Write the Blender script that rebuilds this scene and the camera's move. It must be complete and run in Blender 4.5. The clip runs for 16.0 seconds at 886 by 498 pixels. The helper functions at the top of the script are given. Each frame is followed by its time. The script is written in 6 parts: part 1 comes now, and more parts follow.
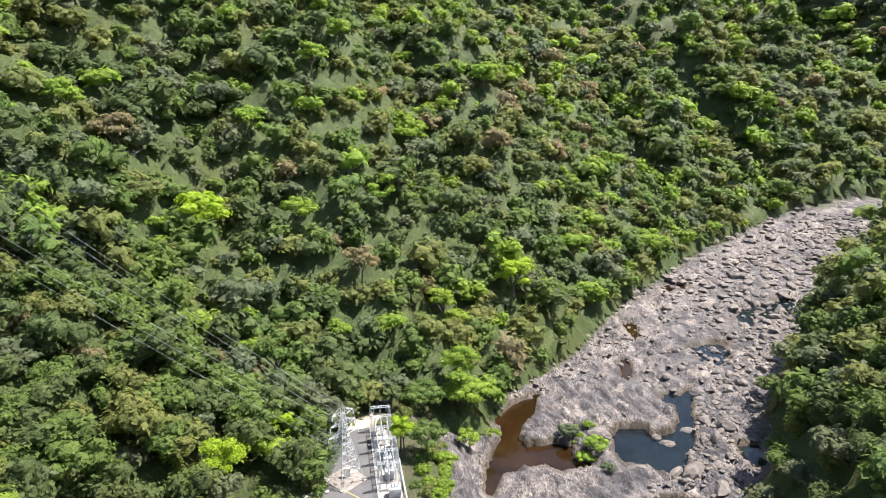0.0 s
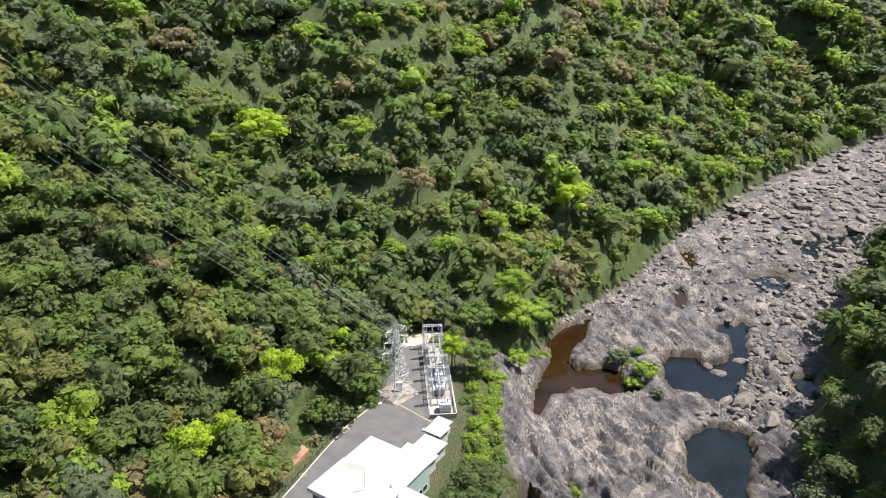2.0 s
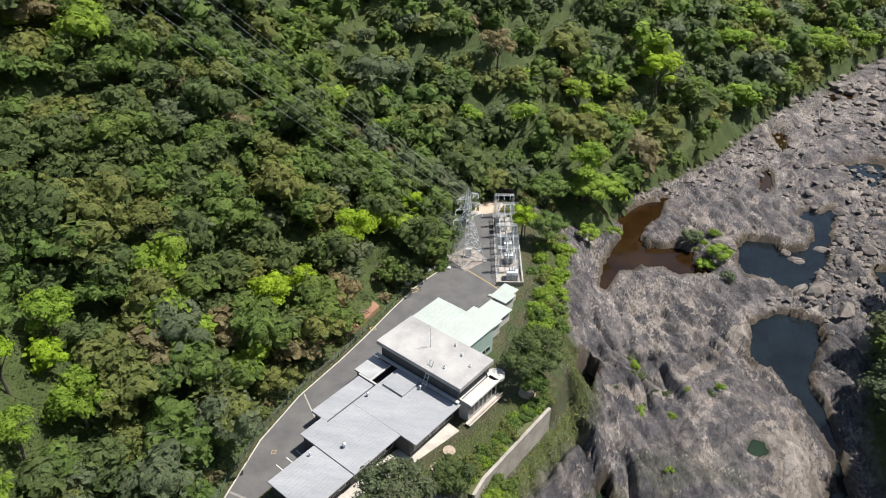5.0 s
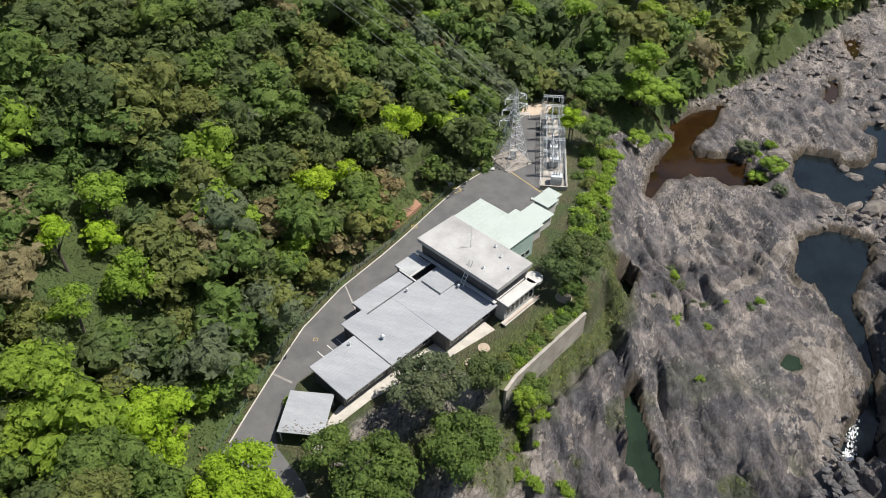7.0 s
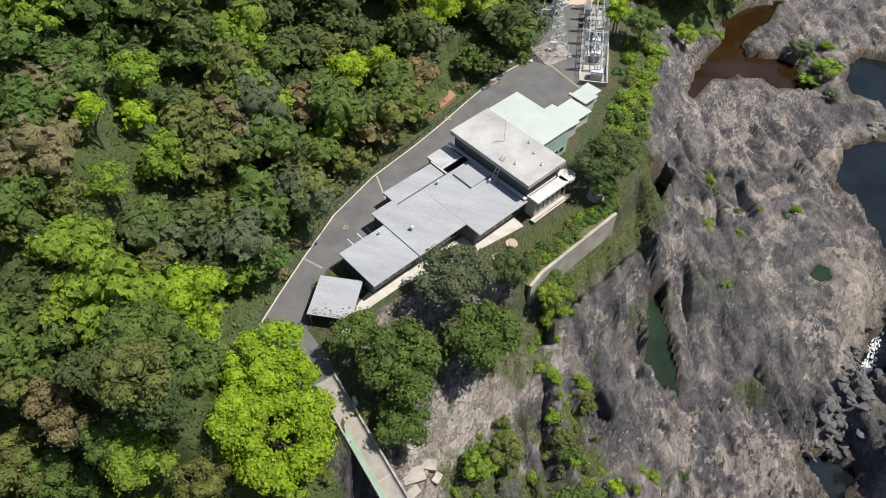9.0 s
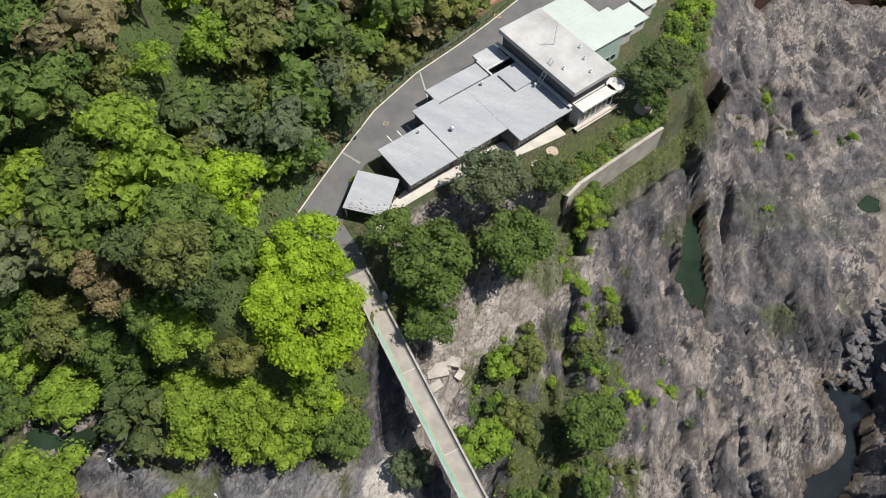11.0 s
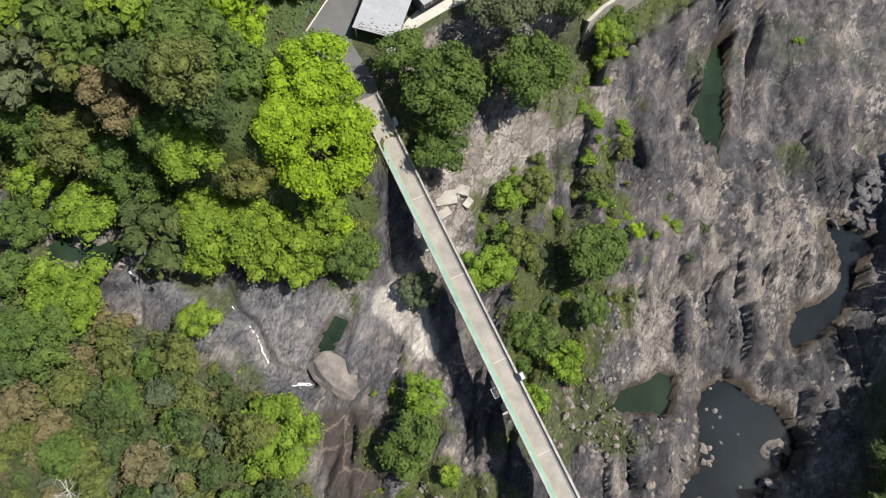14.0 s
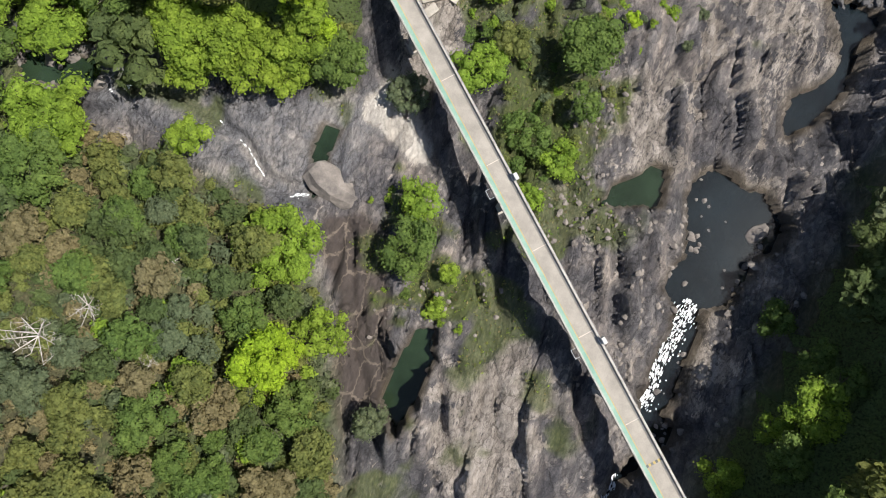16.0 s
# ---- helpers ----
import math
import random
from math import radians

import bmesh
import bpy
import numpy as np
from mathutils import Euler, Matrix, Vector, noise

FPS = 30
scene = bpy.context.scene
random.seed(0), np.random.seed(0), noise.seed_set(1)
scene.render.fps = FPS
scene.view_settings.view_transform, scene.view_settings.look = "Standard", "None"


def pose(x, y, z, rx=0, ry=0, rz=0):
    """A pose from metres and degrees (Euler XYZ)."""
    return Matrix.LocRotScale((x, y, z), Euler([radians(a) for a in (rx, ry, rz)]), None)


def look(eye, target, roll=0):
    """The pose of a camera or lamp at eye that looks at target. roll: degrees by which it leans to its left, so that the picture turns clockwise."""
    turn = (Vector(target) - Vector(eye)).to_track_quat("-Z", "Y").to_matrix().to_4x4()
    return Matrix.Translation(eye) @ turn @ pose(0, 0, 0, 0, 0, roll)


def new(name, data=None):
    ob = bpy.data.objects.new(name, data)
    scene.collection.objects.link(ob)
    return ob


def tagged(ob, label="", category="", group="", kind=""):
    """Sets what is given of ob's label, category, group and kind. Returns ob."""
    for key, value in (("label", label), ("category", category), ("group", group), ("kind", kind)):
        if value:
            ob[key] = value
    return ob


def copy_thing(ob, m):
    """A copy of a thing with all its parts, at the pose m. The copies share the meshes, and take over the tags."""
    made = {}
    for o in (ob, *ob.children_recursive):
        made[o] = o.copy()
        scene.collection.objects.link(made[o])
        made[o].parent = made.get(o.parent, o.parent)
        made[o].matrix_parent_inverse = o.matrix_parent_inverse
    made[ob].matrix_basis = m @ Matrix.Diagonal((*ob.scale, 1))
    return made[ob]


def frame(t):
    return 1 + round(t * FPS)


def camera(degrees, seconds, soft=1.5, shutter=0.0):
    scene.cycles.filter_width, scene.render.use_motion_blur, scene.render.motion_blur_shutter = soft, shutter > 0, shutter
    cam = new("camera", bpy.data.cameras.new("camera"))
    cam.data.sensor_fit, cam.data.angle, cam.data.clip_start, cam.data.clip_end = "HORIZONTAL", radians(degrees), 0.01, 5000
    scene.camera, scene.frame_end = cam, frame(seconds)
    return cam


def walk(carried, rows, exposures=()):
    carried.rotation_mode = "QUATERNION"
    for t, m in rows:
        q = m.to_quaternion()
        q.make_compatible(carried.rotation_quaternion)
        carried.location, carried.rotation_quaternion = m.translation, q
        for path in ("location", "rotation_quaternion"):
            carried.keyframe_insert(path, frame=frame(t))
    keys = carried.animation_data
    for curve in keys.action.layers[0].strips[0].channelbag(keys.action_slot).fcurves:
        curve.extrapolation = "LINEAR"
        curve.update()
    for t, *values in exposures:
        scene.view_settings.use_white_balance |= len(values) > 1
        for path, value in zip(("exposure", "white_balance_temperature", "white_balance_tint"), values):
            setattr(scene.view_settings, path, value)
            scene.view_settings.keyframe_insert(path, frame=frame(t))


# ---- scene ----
cam = camera(64.3, 16.0, soft=1.0)
# seconds, yaw, pitch and roll of the hovering camera
EYE = (0.0, 0.0, 110.0)
ROWS = [
    (0, 0.00, -16.01, 0.03),
    (0.5, 2.14, -17.40, -0.01),
    (1, 3.30, -18.95, -0.01),
    (1.5, 4.07, -20.61, -0.00),
    (2, 4.71, -22.32, 0.03),
    (2.5, 5.51, -24.02, 0.02),
    (3, 6.83, -25.74, 0.05),
    (3.5, 8.05, -27.47, 0.05),
    (4, 9.18, -29.26, 0.00),
    (6.5, 14.69, -39.02, -0.05),
    (7, 15.68, -41.11, -0.06),
    (7.5, 16.39, -43.27, -0.08),
    (8, 17.14, -45.44, -0.11),
    (8.5, 18.08, -47.60, -0.11),
    (9, 19.23, -49.77, -0.12),
    (9.5, 20.88, -52.08, -0.12),
    (12, 25.19, -61.09, -0.25),
    (12.5, 25.46, -62.92, -0.27),
    (13, 25.83, -64.82, -0.26),
    (13.5, 26.04, -67.79, -0.29),
    (14, 26.16, -71.62, -0.27),
    (14.5, 26.25, -75.51, -0.28),
    (15, 26.15, -79.44, -0.29),
    (15.5, 25.26, -83.42, -0.28),
    (16, 23.37, -87.42, -0.28),
]
walk(cam, [(t, pose(*EYE, 90 + pitch, roll, yaw)) for t, yaw, pitch, roll in ROWS],
     [(0.0, 1.45, 6500, 14), (1.5, 1.25, 6500, 13), (3.5, 0.92, 6500, 12), (7.0, 0.57, 6500, 10), (9.5, 0.58, 6500, 10), (12.5, 0.65, 6500, 10), (16.0, 0.78, 6500, 10)])

# ---- world, sun, exposure ----
SUN_TO = Vector((0.915, 0.403, 1.8)).normalized()
world = bpy.data.worlds.new("sky")
scene.world = world
world.use_nodes = True
sky = world.node_tree.nodes.new("ShaderNodeTexSky")
sky.sky_type, sky.sun_disc = "NISHITA", False
sky.sun_elevation = math.asin(SUN_TO.z)
sky.sun_rotation = math.atan2(SUN_TO.x, SUN_TO.y)
world.node_tree.links.new(sky.outputs[0], world.node_tree.nodes["Background"].inputs[0])
world.node_tree.nodes["Background"].inputs[1].default_value = 0.085
sun = new("sun", bpy.data.lights.new("sun", "SUN"))
sun.data.energy, sun.data.angle, sun.data.color = 5.0, radians(0.53), (1.0, 0.95, 0.87)
sun.matrix_world = look((0, 0, 300), Vector((0, 0, 300)) - SUN_TO)

# ---- materials ----
def material(name, rough=0.8, metal=0.0):
    m = bpy.data.materials.new(name)
    m.use_nodes = True
    b = m.node_tree.nodes["Principled BSDF"]
    b.inputs["Roughness"].default_value, b.inputs["Metallic"].default_value = rough, metal
    return m, m.node_tree, b


def node(tree, kind, **values):
    n = tree.nodes.new(kind)
    for key, v in values.items():
        n.inputs[key.replace("_", " ")].default_value = v
    return n


def noise_of(tree, scale, detail=5.0, rough=0.6, coord="Object", stretch=None):
    """A noise texture on the object's or the world's metres."""
    if coord == "World":
        out = tree.nodes.new("ShaderNodeNewGeometry").outputs["Position"]
    else:
        out = tree.nodes.new("ShaderNodeTexCoord").outputs[coord]
    if stretch:
        mp = tree.nodes.new("ShaderNodeMapping")
        mp.inputs["Rotation"].default_value = (0, 0, radians(stretch[3]) if len(stretch) > 3 else 0)
        mp.inputs["Scale"].default_value = stretch[:3]
        tree.links.new(out, mp.inputs["Vector"])
        out = mp.outputs[0]
    n = node(tree, "ShaderNodeTexNoise", Scale=scale, Detail=detail, Roughness=rough)
    tree.links.new(out, n.inputs["Vector"])
    return n.outputs["Fac"]


def ramp(tree, fac, *stops):
    r = tree.nodes.new("ShaderNodeValToRGB")
    while len(r.color_ramp.elements) < len(stops):
        r.color_ramp.elements.new(0.5)
    for e, (p, c) in zip(r.color_ramp.elements, stops):
        e.position = p
        e.color = (*c, 1) if len(c) == 3 else c
    tree.links.new(fac, r.inputs[0])
    return r.outputs[0]


def blend(tree, fac, a, b, how="MIX"):
    n = tree.nodes.new("ShaderNodeMix")
    n.data_type, n.blend_type = "RGBA", how
    for socket, v in ((0, fac), (6, a), (7, b)):
        if isinstance(v, bpy.types.NodeSocket):
            tree.links.new(v, n.inputs[socket])
        elif isinstance(v, (int, float)) and socket == 0:
            n.inputs[socket].default_value = v
        else:
            n.inputs[socket].default_value = (*v, 1) if len(v) == 3 else v
    return n.outputs[2]


def maths(tree, how, a, b=0.0, clamp=False):
    n = tree.nodes.new("ShaderNodeMath")
    n.operation, n.use_clamp = how, clamp
    for socket, v in enumerate((a, b)):
        if isinstance(v, bpy.types.NodeSocket):
            tree.links.new(v, n.inputs[socket])
        else:
            n.inputs[socket].default_value = v
    return n.outputs[0]


def bump(tree, shader, height, strength=0.5, distance=0.05):
    n = node(tree, "ShaderNodeBump", Strength=strength, Distance=distance)
    tree.links.new(height, n.inputs["Height"])
    tree.links.new(n.outputs[0], shader.inputs["Normal"])


def coated(name, dark, light, scale=0.4, rough=0.7, metal=0.0, relief=0.02, fine=6.0, stretch=None, coord="World"):
    """A surface between two colours with stains and fine grain."""
    m, tree, b = material(name, rough, metal)
    big = noise_of(tree, scale, 6, 0.65, coord, stretch)
    small = noise_of(tree, fine, 4, 0.6, coord, stretch)
    c = ramp(tree, big, (0.3, dark), (0.7, light))
    c = blend(tree, 0.35, c, ramp(tree, small, (0.3, (0.55, 0.55, 0.55)), (0.7, (1, 1, 1))), "MULTIPLY")
    tree.links.new(c, b.inputs["Base Color"])
    if relief:
        bump(tree, b, small, 0.6, relief)
    return m


def foliage(name, deep, bright, clear=0.48):
    """Leaves: colour varies from spray to spray and over the crown."""
    m, tree, b = material(name, 0.55)
    geo = tree.nodes.new("ShaderNodeNewGeometry")
    patch = noise_of(tree, 0.22, 3, 0.6, "World")
    f = maths(tree, "ADD", maths(tree, "MULTIPLY", geo.outputs["Random Per Island"], 0.55), maths(tree, "MULTIPLY", patch, 0.6), True)
    c = ramp(tree, f, (0.15, tuple(v * g for v, g in zip(deep, (1.17, 1.11, 1.28)))), (0.9, tuple(v * g for v, g in zip(bright, (1.17, 1.11, 1.28)))))
    leaf = noise_of(tree, 2.6, 3, 0.7, "World")
    c = blend(tree, 0.8, c, ramp(tree, leaf, (0.32, (0.55, 0.58, 0.55)), (0.55, (1.0, 1.0, 1.0)), (0.72, (1.35, 1.3, 1.2))), "MULTIPLY")
    wide = noise_of(tree, 0.02, 4, 0.6, "World")
    c = blend(tree, 0.55, c, ramp(tree, wide, (0.35, (0.8, 0.95, 0.9)), (0.65, (1.0, 0.93, 0.72))), "MULTIPLY")
    tree.links.new(c, b.inputs["Base Color"])
    b.inputs["Specular IOR Level"].default_value = 0.3
    bump(tree, b, noise_of(tree, 1.9, 5, 0.75, "World"), 1.0, 0.5)
    t = tree.nodes.new("ShaderNodeBsdfTranslucent")
    tree.links.new(c, t.inputs["Color"])
    mix = tree.nodes.new("ShaderNodeMixShader")
    mix.inputs[0].default_value = clear
    tree.links.new(b.outputs[0], mix.inputs[1])
    tree.links.new(t.outputs[0], mix.inputs[2])
    # gaps between the leaves
    gaps = ramp(tree, noise_of(tree, 2.3, 3, 0.65, "World"), (0.40, (0, 0, 0)), (0.44, (1, 1, 1)))
    clear_air = tree.nodes.new("ShaderNodeBsdfTransparent")
    leafy = tree.nodes.new("ShaderNodeMixShader")
    tree.links.new(gaps, leafy.inputs[0])
    tree.links.new(clear_air.outputs[0], leafy.inputs[1])
    tree.links.new(mix.outputs[0], leafy.inputs[2])
    tree.links.new(leafy.outputs[0], tree.nodes["Material Output"].inputs[0])
    return m


LEAVES = [
    foliage("leaf_deep", (0.072, 0.110, 0.038), (0.150, 0.206, 0.066)),
    foliage("leaf_mid", (0.084, 0.146, 0.034), (0.186, 0.276, 0.062)),
    foliage("leaf_olive", (0.114, 0.149, 0.043), (0.254, 0.284, 0.077)),
    foliage("leaf_grey", (0.094, 0.129, 0.065), (0.195, 0.239, 0.119)),
    foliage("leaf_fresh", (0.150, 0.250, 0.030), (0.310, 0.450, 0.055)),
    foliage("leaf_lime", (0.205, 0.330, 0.020), (0.400, 0.580, 0.040)),
    foliage("leaf_dry", (0.169, 0.151, 0.069), (0.325, 0.284, 0.138)),
]
BARK = coated("bark", (0.06, 0.05, 0.04), (0.20, 0.17, 0.14), 0.8, 0.9, 0, 0.03, 5.0, (1, 1, 0.3))


def mesh_of(name, verts, faces, mats=(), index=None, smooth=False):
    """A mesh from arrays of corners and of equal-sided faces."""
    me = bpy.data.meshes.new(name)
    verts, faces = np.asarray(verts, np.float32), np.asarray(faces, np.int32)
    n, k = faces.shape
    me.vertices.add(len(verts))
    me.vertices.foreach_set("co", verts.ravel())
    me.loops.add(n * k)
    me.loops.foreach_set("vertex_index", faces.ravel())
    me.polygons.add(n)
    me.polygons.foreach_set("loop_start", np.arange(0, n * k, k, dtype=np.int32))
    if index is not None:
        me.polygons.foreach_set("material_index", np.asarray(index, np.int32))
    me.polygons.foreach_set("use_smooth", np.full(n, smooth))
    for m in mats:
        me.materials.append(m)
    me.update(calc_edges=True)
    me.validate()
    return me


def part(name, bm, mat, parent, label=""):
    """Links a bmesh (or a finished mesh) as one part under a thing or a part."""
    if isinstance(bm, bpy.types.Mesh):
        me = bm
    else:
        me = bpy.data.meshes.new(name)
        bm.to_mesh(me)
        bm.free()
    if mat and not me.materials:
        me.materials.append(mat)
    ob = new(name, me)
    ob.parent = parent
    return tagged(ob, label)


def thing(name, m=None, label="", category="", group="", kind=""):
    ob = new(name)
    ob.empty_display_size = 0.5
    if m is not None:
        ob.matrix_world = m
    return tagged(ob, label, category, group, kind)


def box(bm, x0, x1, y0, y1, z0, z1, m=None):
    g = bmesh.ops.create_cube(bm, size=1.0)["verts"]
    bmesh.ops.scale(bm, vec=(x1 - x0, y1 - y0, z1 - z0), verts=g)
    bmesh.ops.translate(bm, vec=((x0 + x1) / 2, (y0 + y1) / 2, (z0 + z1) / 2), verts=g)
    if m is not None:
        bmesh.ops.transform(bm, matrix=m, verts=g)
    return g


def boxes(*rows, bevel=0.0):
    bm = bmesh.new()
    for r in rows:
        box(bm, *r)
    if bevel:
        bmesh.ops.bevel(bm, geom=list(bm.edges), offset=bevel, segments=2, affect="EDGES", profile=0.5)
    return bm


def strut(bm, a, b, r=0.05, sides=4, r2=None):
    """A straight bar between two points."""
    a, b = Vector(a), Vector(b)
    q = (b - a).to_track_quat("Z", "Y").to_matrix().to_4x4()
    g = bmesh.ops.create_cone(bm, cap_ends=True, segments=sides, radius1=r, radius2=r if r2 is None else r2, depth=(b - a).length)["verts"]
    bmesh.ops.transform(bm, matrix=Matrix.Translation((a + b) / 2) @ q, verts=g)
    return g


# ---- smooth random fields on the plan ----
def _lattice(ix, iy, seed):
    h = (ix.astype(np.int64) * 374761393 + iy.astype(np.int64) * 668265263 + seed * 1442695041) & 0x7FFFFFFF
    h = ((h ^ (h >> 13)) * 1274126177) & 0x7FFFFFFF
    return ((h ^ (h >> 16)) & 0xFFFF) / 65535.0


def soft_noise(x, y, seed=0):
    ix, iy = np.floor(x).astype(np.int64), np.floor(y).astype(np.int64)
    fx, fy = x - ix, y - iy
    fx, fy = fx * fx * (3 - 2 * fx), fy * fy * (3 - 2 * fy)
    a, b = _lattice(ix, iy, seed), _lattice(ix + 1, iy, seed)
    c, d = _lattice(ix, iy + 1, seed), _lattice(ix + 1, iy + 1, seed)
    return (a * (1 - fx) + b * fx) * (1 - fy) + (c * (1 - fx) + d * fx) * fy


def fbm(x, y, octaves=4, seed=0, gain=0.5):
    total, amp, norm = 0.0, 1.0, 0.0
    for k in range(octaves):
        total = total + amp * soft_noise(x * 2**k + 17.3 * k, y * 2**k - 9.1 * k, seed + k)
        norm, amp = norm + amp, amp * gain
    return total / norm


def cells(x, y, seed=0):
    """Distance to the two nearest scattered seeds, and the nearest one's random value."""
    ix, iy = np.floor(x).astype(np.int64), np.floor(y).astype(np.int64)
    d1, d2, pick = np.full(x.shape, 9.0), np.full(x.shape, 9.0), np.zeros(x.shape)
    for dx in (-1, 0, 1):
        for dy in (-1, 0, 1):
            jx, jy = ix + dx, iy + dy
            px, py = jx + _lattice(jx, jy, seed), jy + _lattice(jx, jy, seed + 5)
            d = np.hypot(px - x, py - y)
            near = d < d1
            d2 = np.where(near, d1, np.minimum(d2, d))
            pick = np.where(near, _lattice(jx, jy, seed + 9), pick)
            d1 = np.where(near, d, d1)
    return d1, d2, pick


def inside(x, y, ring):
    hit = np.zeros(x.shape, bool)
    for (ax, ay), (bx, by) in zip(ring, ring[1:] + ring[:1]):
        if ay != by:
            hit ^= ((ay > y) != (by > y)) & (x < (bx - ax) * (y - ay) / (by - ay) + ax)
    return hit


def away(x, y, line, closed=False):
    """Distance on the plan to a line of points."""
    best = np.full(x.shape, 1e9)
    for (ax, ay), (bx, by) in zip(line, line[1:] + (line[:1] if closed else [])):
        ux, uy = bx - ax, by - ay
        k = np.clip(((x - ax) * ux + (y - ay) * uy) / max(ux * ux + uy * uy, 1e-9), 0, 1)
        best = np.minimum(best, np.hypot(x - ax - k * ux, y - ay - k * uy))
    return best


def depth_in(x, y, ring):
    """Signed distance: positive inside the ring."""
    d = away(x, y, ring, True)
    return np.where(inside(x, y, ring), d, -d)


def step(a, b, v):
    k = np.clip((v - a) / (b - a), 0, 1)
    return k * k * (3 - 2 * k)


# ---- plan of the valley ----
PLATEAU = [(-58, 40), (-57, 59), (-57, 90), (-53, 103), (-45, 127), (-38, 145), (-29, 167), (-26, 196), (-14, 196), (-9, 183),
           (-6, 155), (-6, 140), (1, 126), (3, 119), (1.2, 112), (-1.7, 108.2), (-11.6, 89.1), (-13.6, 80), (-24, 74), (-33, 61), (-34, 50), (-42, 48)]
HILL_LEFT = [(-57, 52), (-58, 90), (-54, 104), (-46, 128), (-39, 146), (-30, 168), (-27, 198), (-12, 200), (14, 207), (24, 235), (51, 265),
             (91, 332), (161, 424), (281, 545), (400, 606), (500, 650), (545, 760), (480, 960), (300, 1500), (-1500, 1500), (-1500, -90),
             (-400, -40), (-130, 2), (-84, 12), (-66, 14), (-55, 17), (-40, 20), (-27, 24), (-30, 36), (-44, 46)]
HILL_SOUTH = [(-1500, -110), (-400, -60), (-130, -12), (-84, -2), (-62, 0), (-41, 1), (-24, -2), (-15, -14), (-6, -28), (2, -46), (12, -80), (30, -300), (-200, -1200), (-1500, -1200)]
HILL_RIGHT = [(900, 640), (420, 545), (338, 490), (300, 460), (239, 391), (189, 331), (161, 292), (127, 246), (111, 220), (104, 194), (90, 177), (82, 165), (78, 150), (73, 134), (71, 118), (66, 72), (60, 40),
              (57, 12), (52, -12), (58, -60), (70, -300), (1500, -1200), (1800, 600)]
HILL_FAR = [(560, 640), (549, 766), (485, 963), (305, 1500), (150, 2600), (3000, 2600), (3000, 800), (1000, 690)]
WATER = -16.2


# open water, as rings on the plan: main river at one level, small pools above it
RIVER = [
    [(37.7, 243.3), (24.9, 231.8), (18.5, 222.9), (16.0, 219.4), (19.2, 214.0), (19.0, 208.3), (15.5, 199.0), (13.0, 190.4), (12.3, 178.0), (14.0, 176.2), (17.3, 186.2), (22.7, 189.5), (31.6, 192.0), (36.5, 188.9), (45.3, 190.8), (47.5, 194.2), (41.8, 197.7), (42.7, 204.5), (36.5, 206.1), (28.1, 204.2), (25.6, 209.3), (28.0, 217.1), (32.4, 223.7), (34.1, 232.2)],
    [(56.2, 209.9), (55.0, 197.9), (56.5, 191.7), (64.0, 191.2), (69.9, 184.7), (74.1, 185.2), (76.5, 194.5), (80.9, 201.5), (85.1, 210.5), (89.9, 227.7), (94.5, 240.6), (93.9, 245.8), (89.3, 239.9), (83.6, 240.9), (80.1, 234.4), (84.1, 230.9), (83.0, 222.9), (78.7, 213.1), (70.9, 210.9), (69.2, 215.4), (60.1, 215.9)],
    [(63.2, 176.4), (53.9, 168.6), (54.1, 163.8), (51.8, 155.1), (52.9, 151.0), (57.3, 146.1), (60.2, 140.9), (62.1, 133.9), (62.8, 128.7), (63.7, 120.4), (63.4, 113.9), (57.1, 104.4), (55.5, 98.2), (58.6, 97.1), (64.0, 99.4), (67.3, 128.3), (67.0, 139.1), (65.7, 144.6), (66.3, 150.9), (70.1, 160.7), (72.3, 162.6), (73.6, 173.5), (70.2, 174.9)],
    [(44.4, 74.5), (47.3, 71.5), (49.2, 67.4), (50.6, 64.4), (49.0, 58.8), (44.7, 55.5), (45.5, 51.2), (46.9, 48.4), (49.9, 52.2), (52.8, 57.1), (53.9, 60.6), (53.3, 68.2), (54.7, 75.1), (49.4, 76.3)],
    [(34.7, 31.9), (35.7, 36.2), (38.1, 38.4), (41.5, 38.1), (44.3, 36.6), (47.3, 37.3), (49.7, 35.6), (52.7, 33.5), (52.9, 29.2), (50.2, 26.3), (50.1, 22.5), (49.4, 18.8), (49.0, 15.9), (44.8, 14.1), (46.0, 8.6), (46.0, 3.2), (46.6, -2.1), (45.4, -5.8), (48.4, -7.8), (48.1, -12.2), (43.5, -19.6), (41.8, -25.7), (39.9, -26.5), (41.8, -18.1), (43.2, -11.1), (40.6, -4.7), (40.1, 1.7), (41.0, 7.5), (39.0, 12.2), (36.5, 14.3), (36.7, 17.8), (38.9, 20.9), (37.3, 26.9)],
    [(104.4, 282.2), (113.1, 285.8), (127.6, 291.3), (118.7, 269.6), (109.2, 261.6), (106.2, 269.6)],
    [(153.3, 336.5), (139.0, 313.5), (143.5, 305.1), (156.4, 319.3), (166.5, 319.3), (177.2, 332.4), (182.2, 346.5), (170.8, 342.2), (159.6, 336.5)],
    [(229.3, 430.3), (214.5, 394.9), (219.5, 379.1), (232.2, 380.1), (232.9, 398.1), (234.8, 421.5)],
    [(269.6, 487.6), (269.2, 458.7), (283.9, 466.0), (309.9, 492.4), (296.2, 500.8)],
    [(84.6, 313.6), (84.0, 298.5), (86.2, 292.0), (90.9, 303.1), (89.2, 313.6)],
    [(73.9, 269.6), (70.2, 254.0), (71.4, 248.2), (76.4, 259.0), (77.4, 274.1)],
    [(120.6, 367.4), (120.9, 355.4), (132.7, 360.8), (136.5, 372.2)],
    [(95.7, 204.7), (94.8, 194.3), (98.3, 189.4), (105.4, 198.1), (103.4, 205.4)],
]
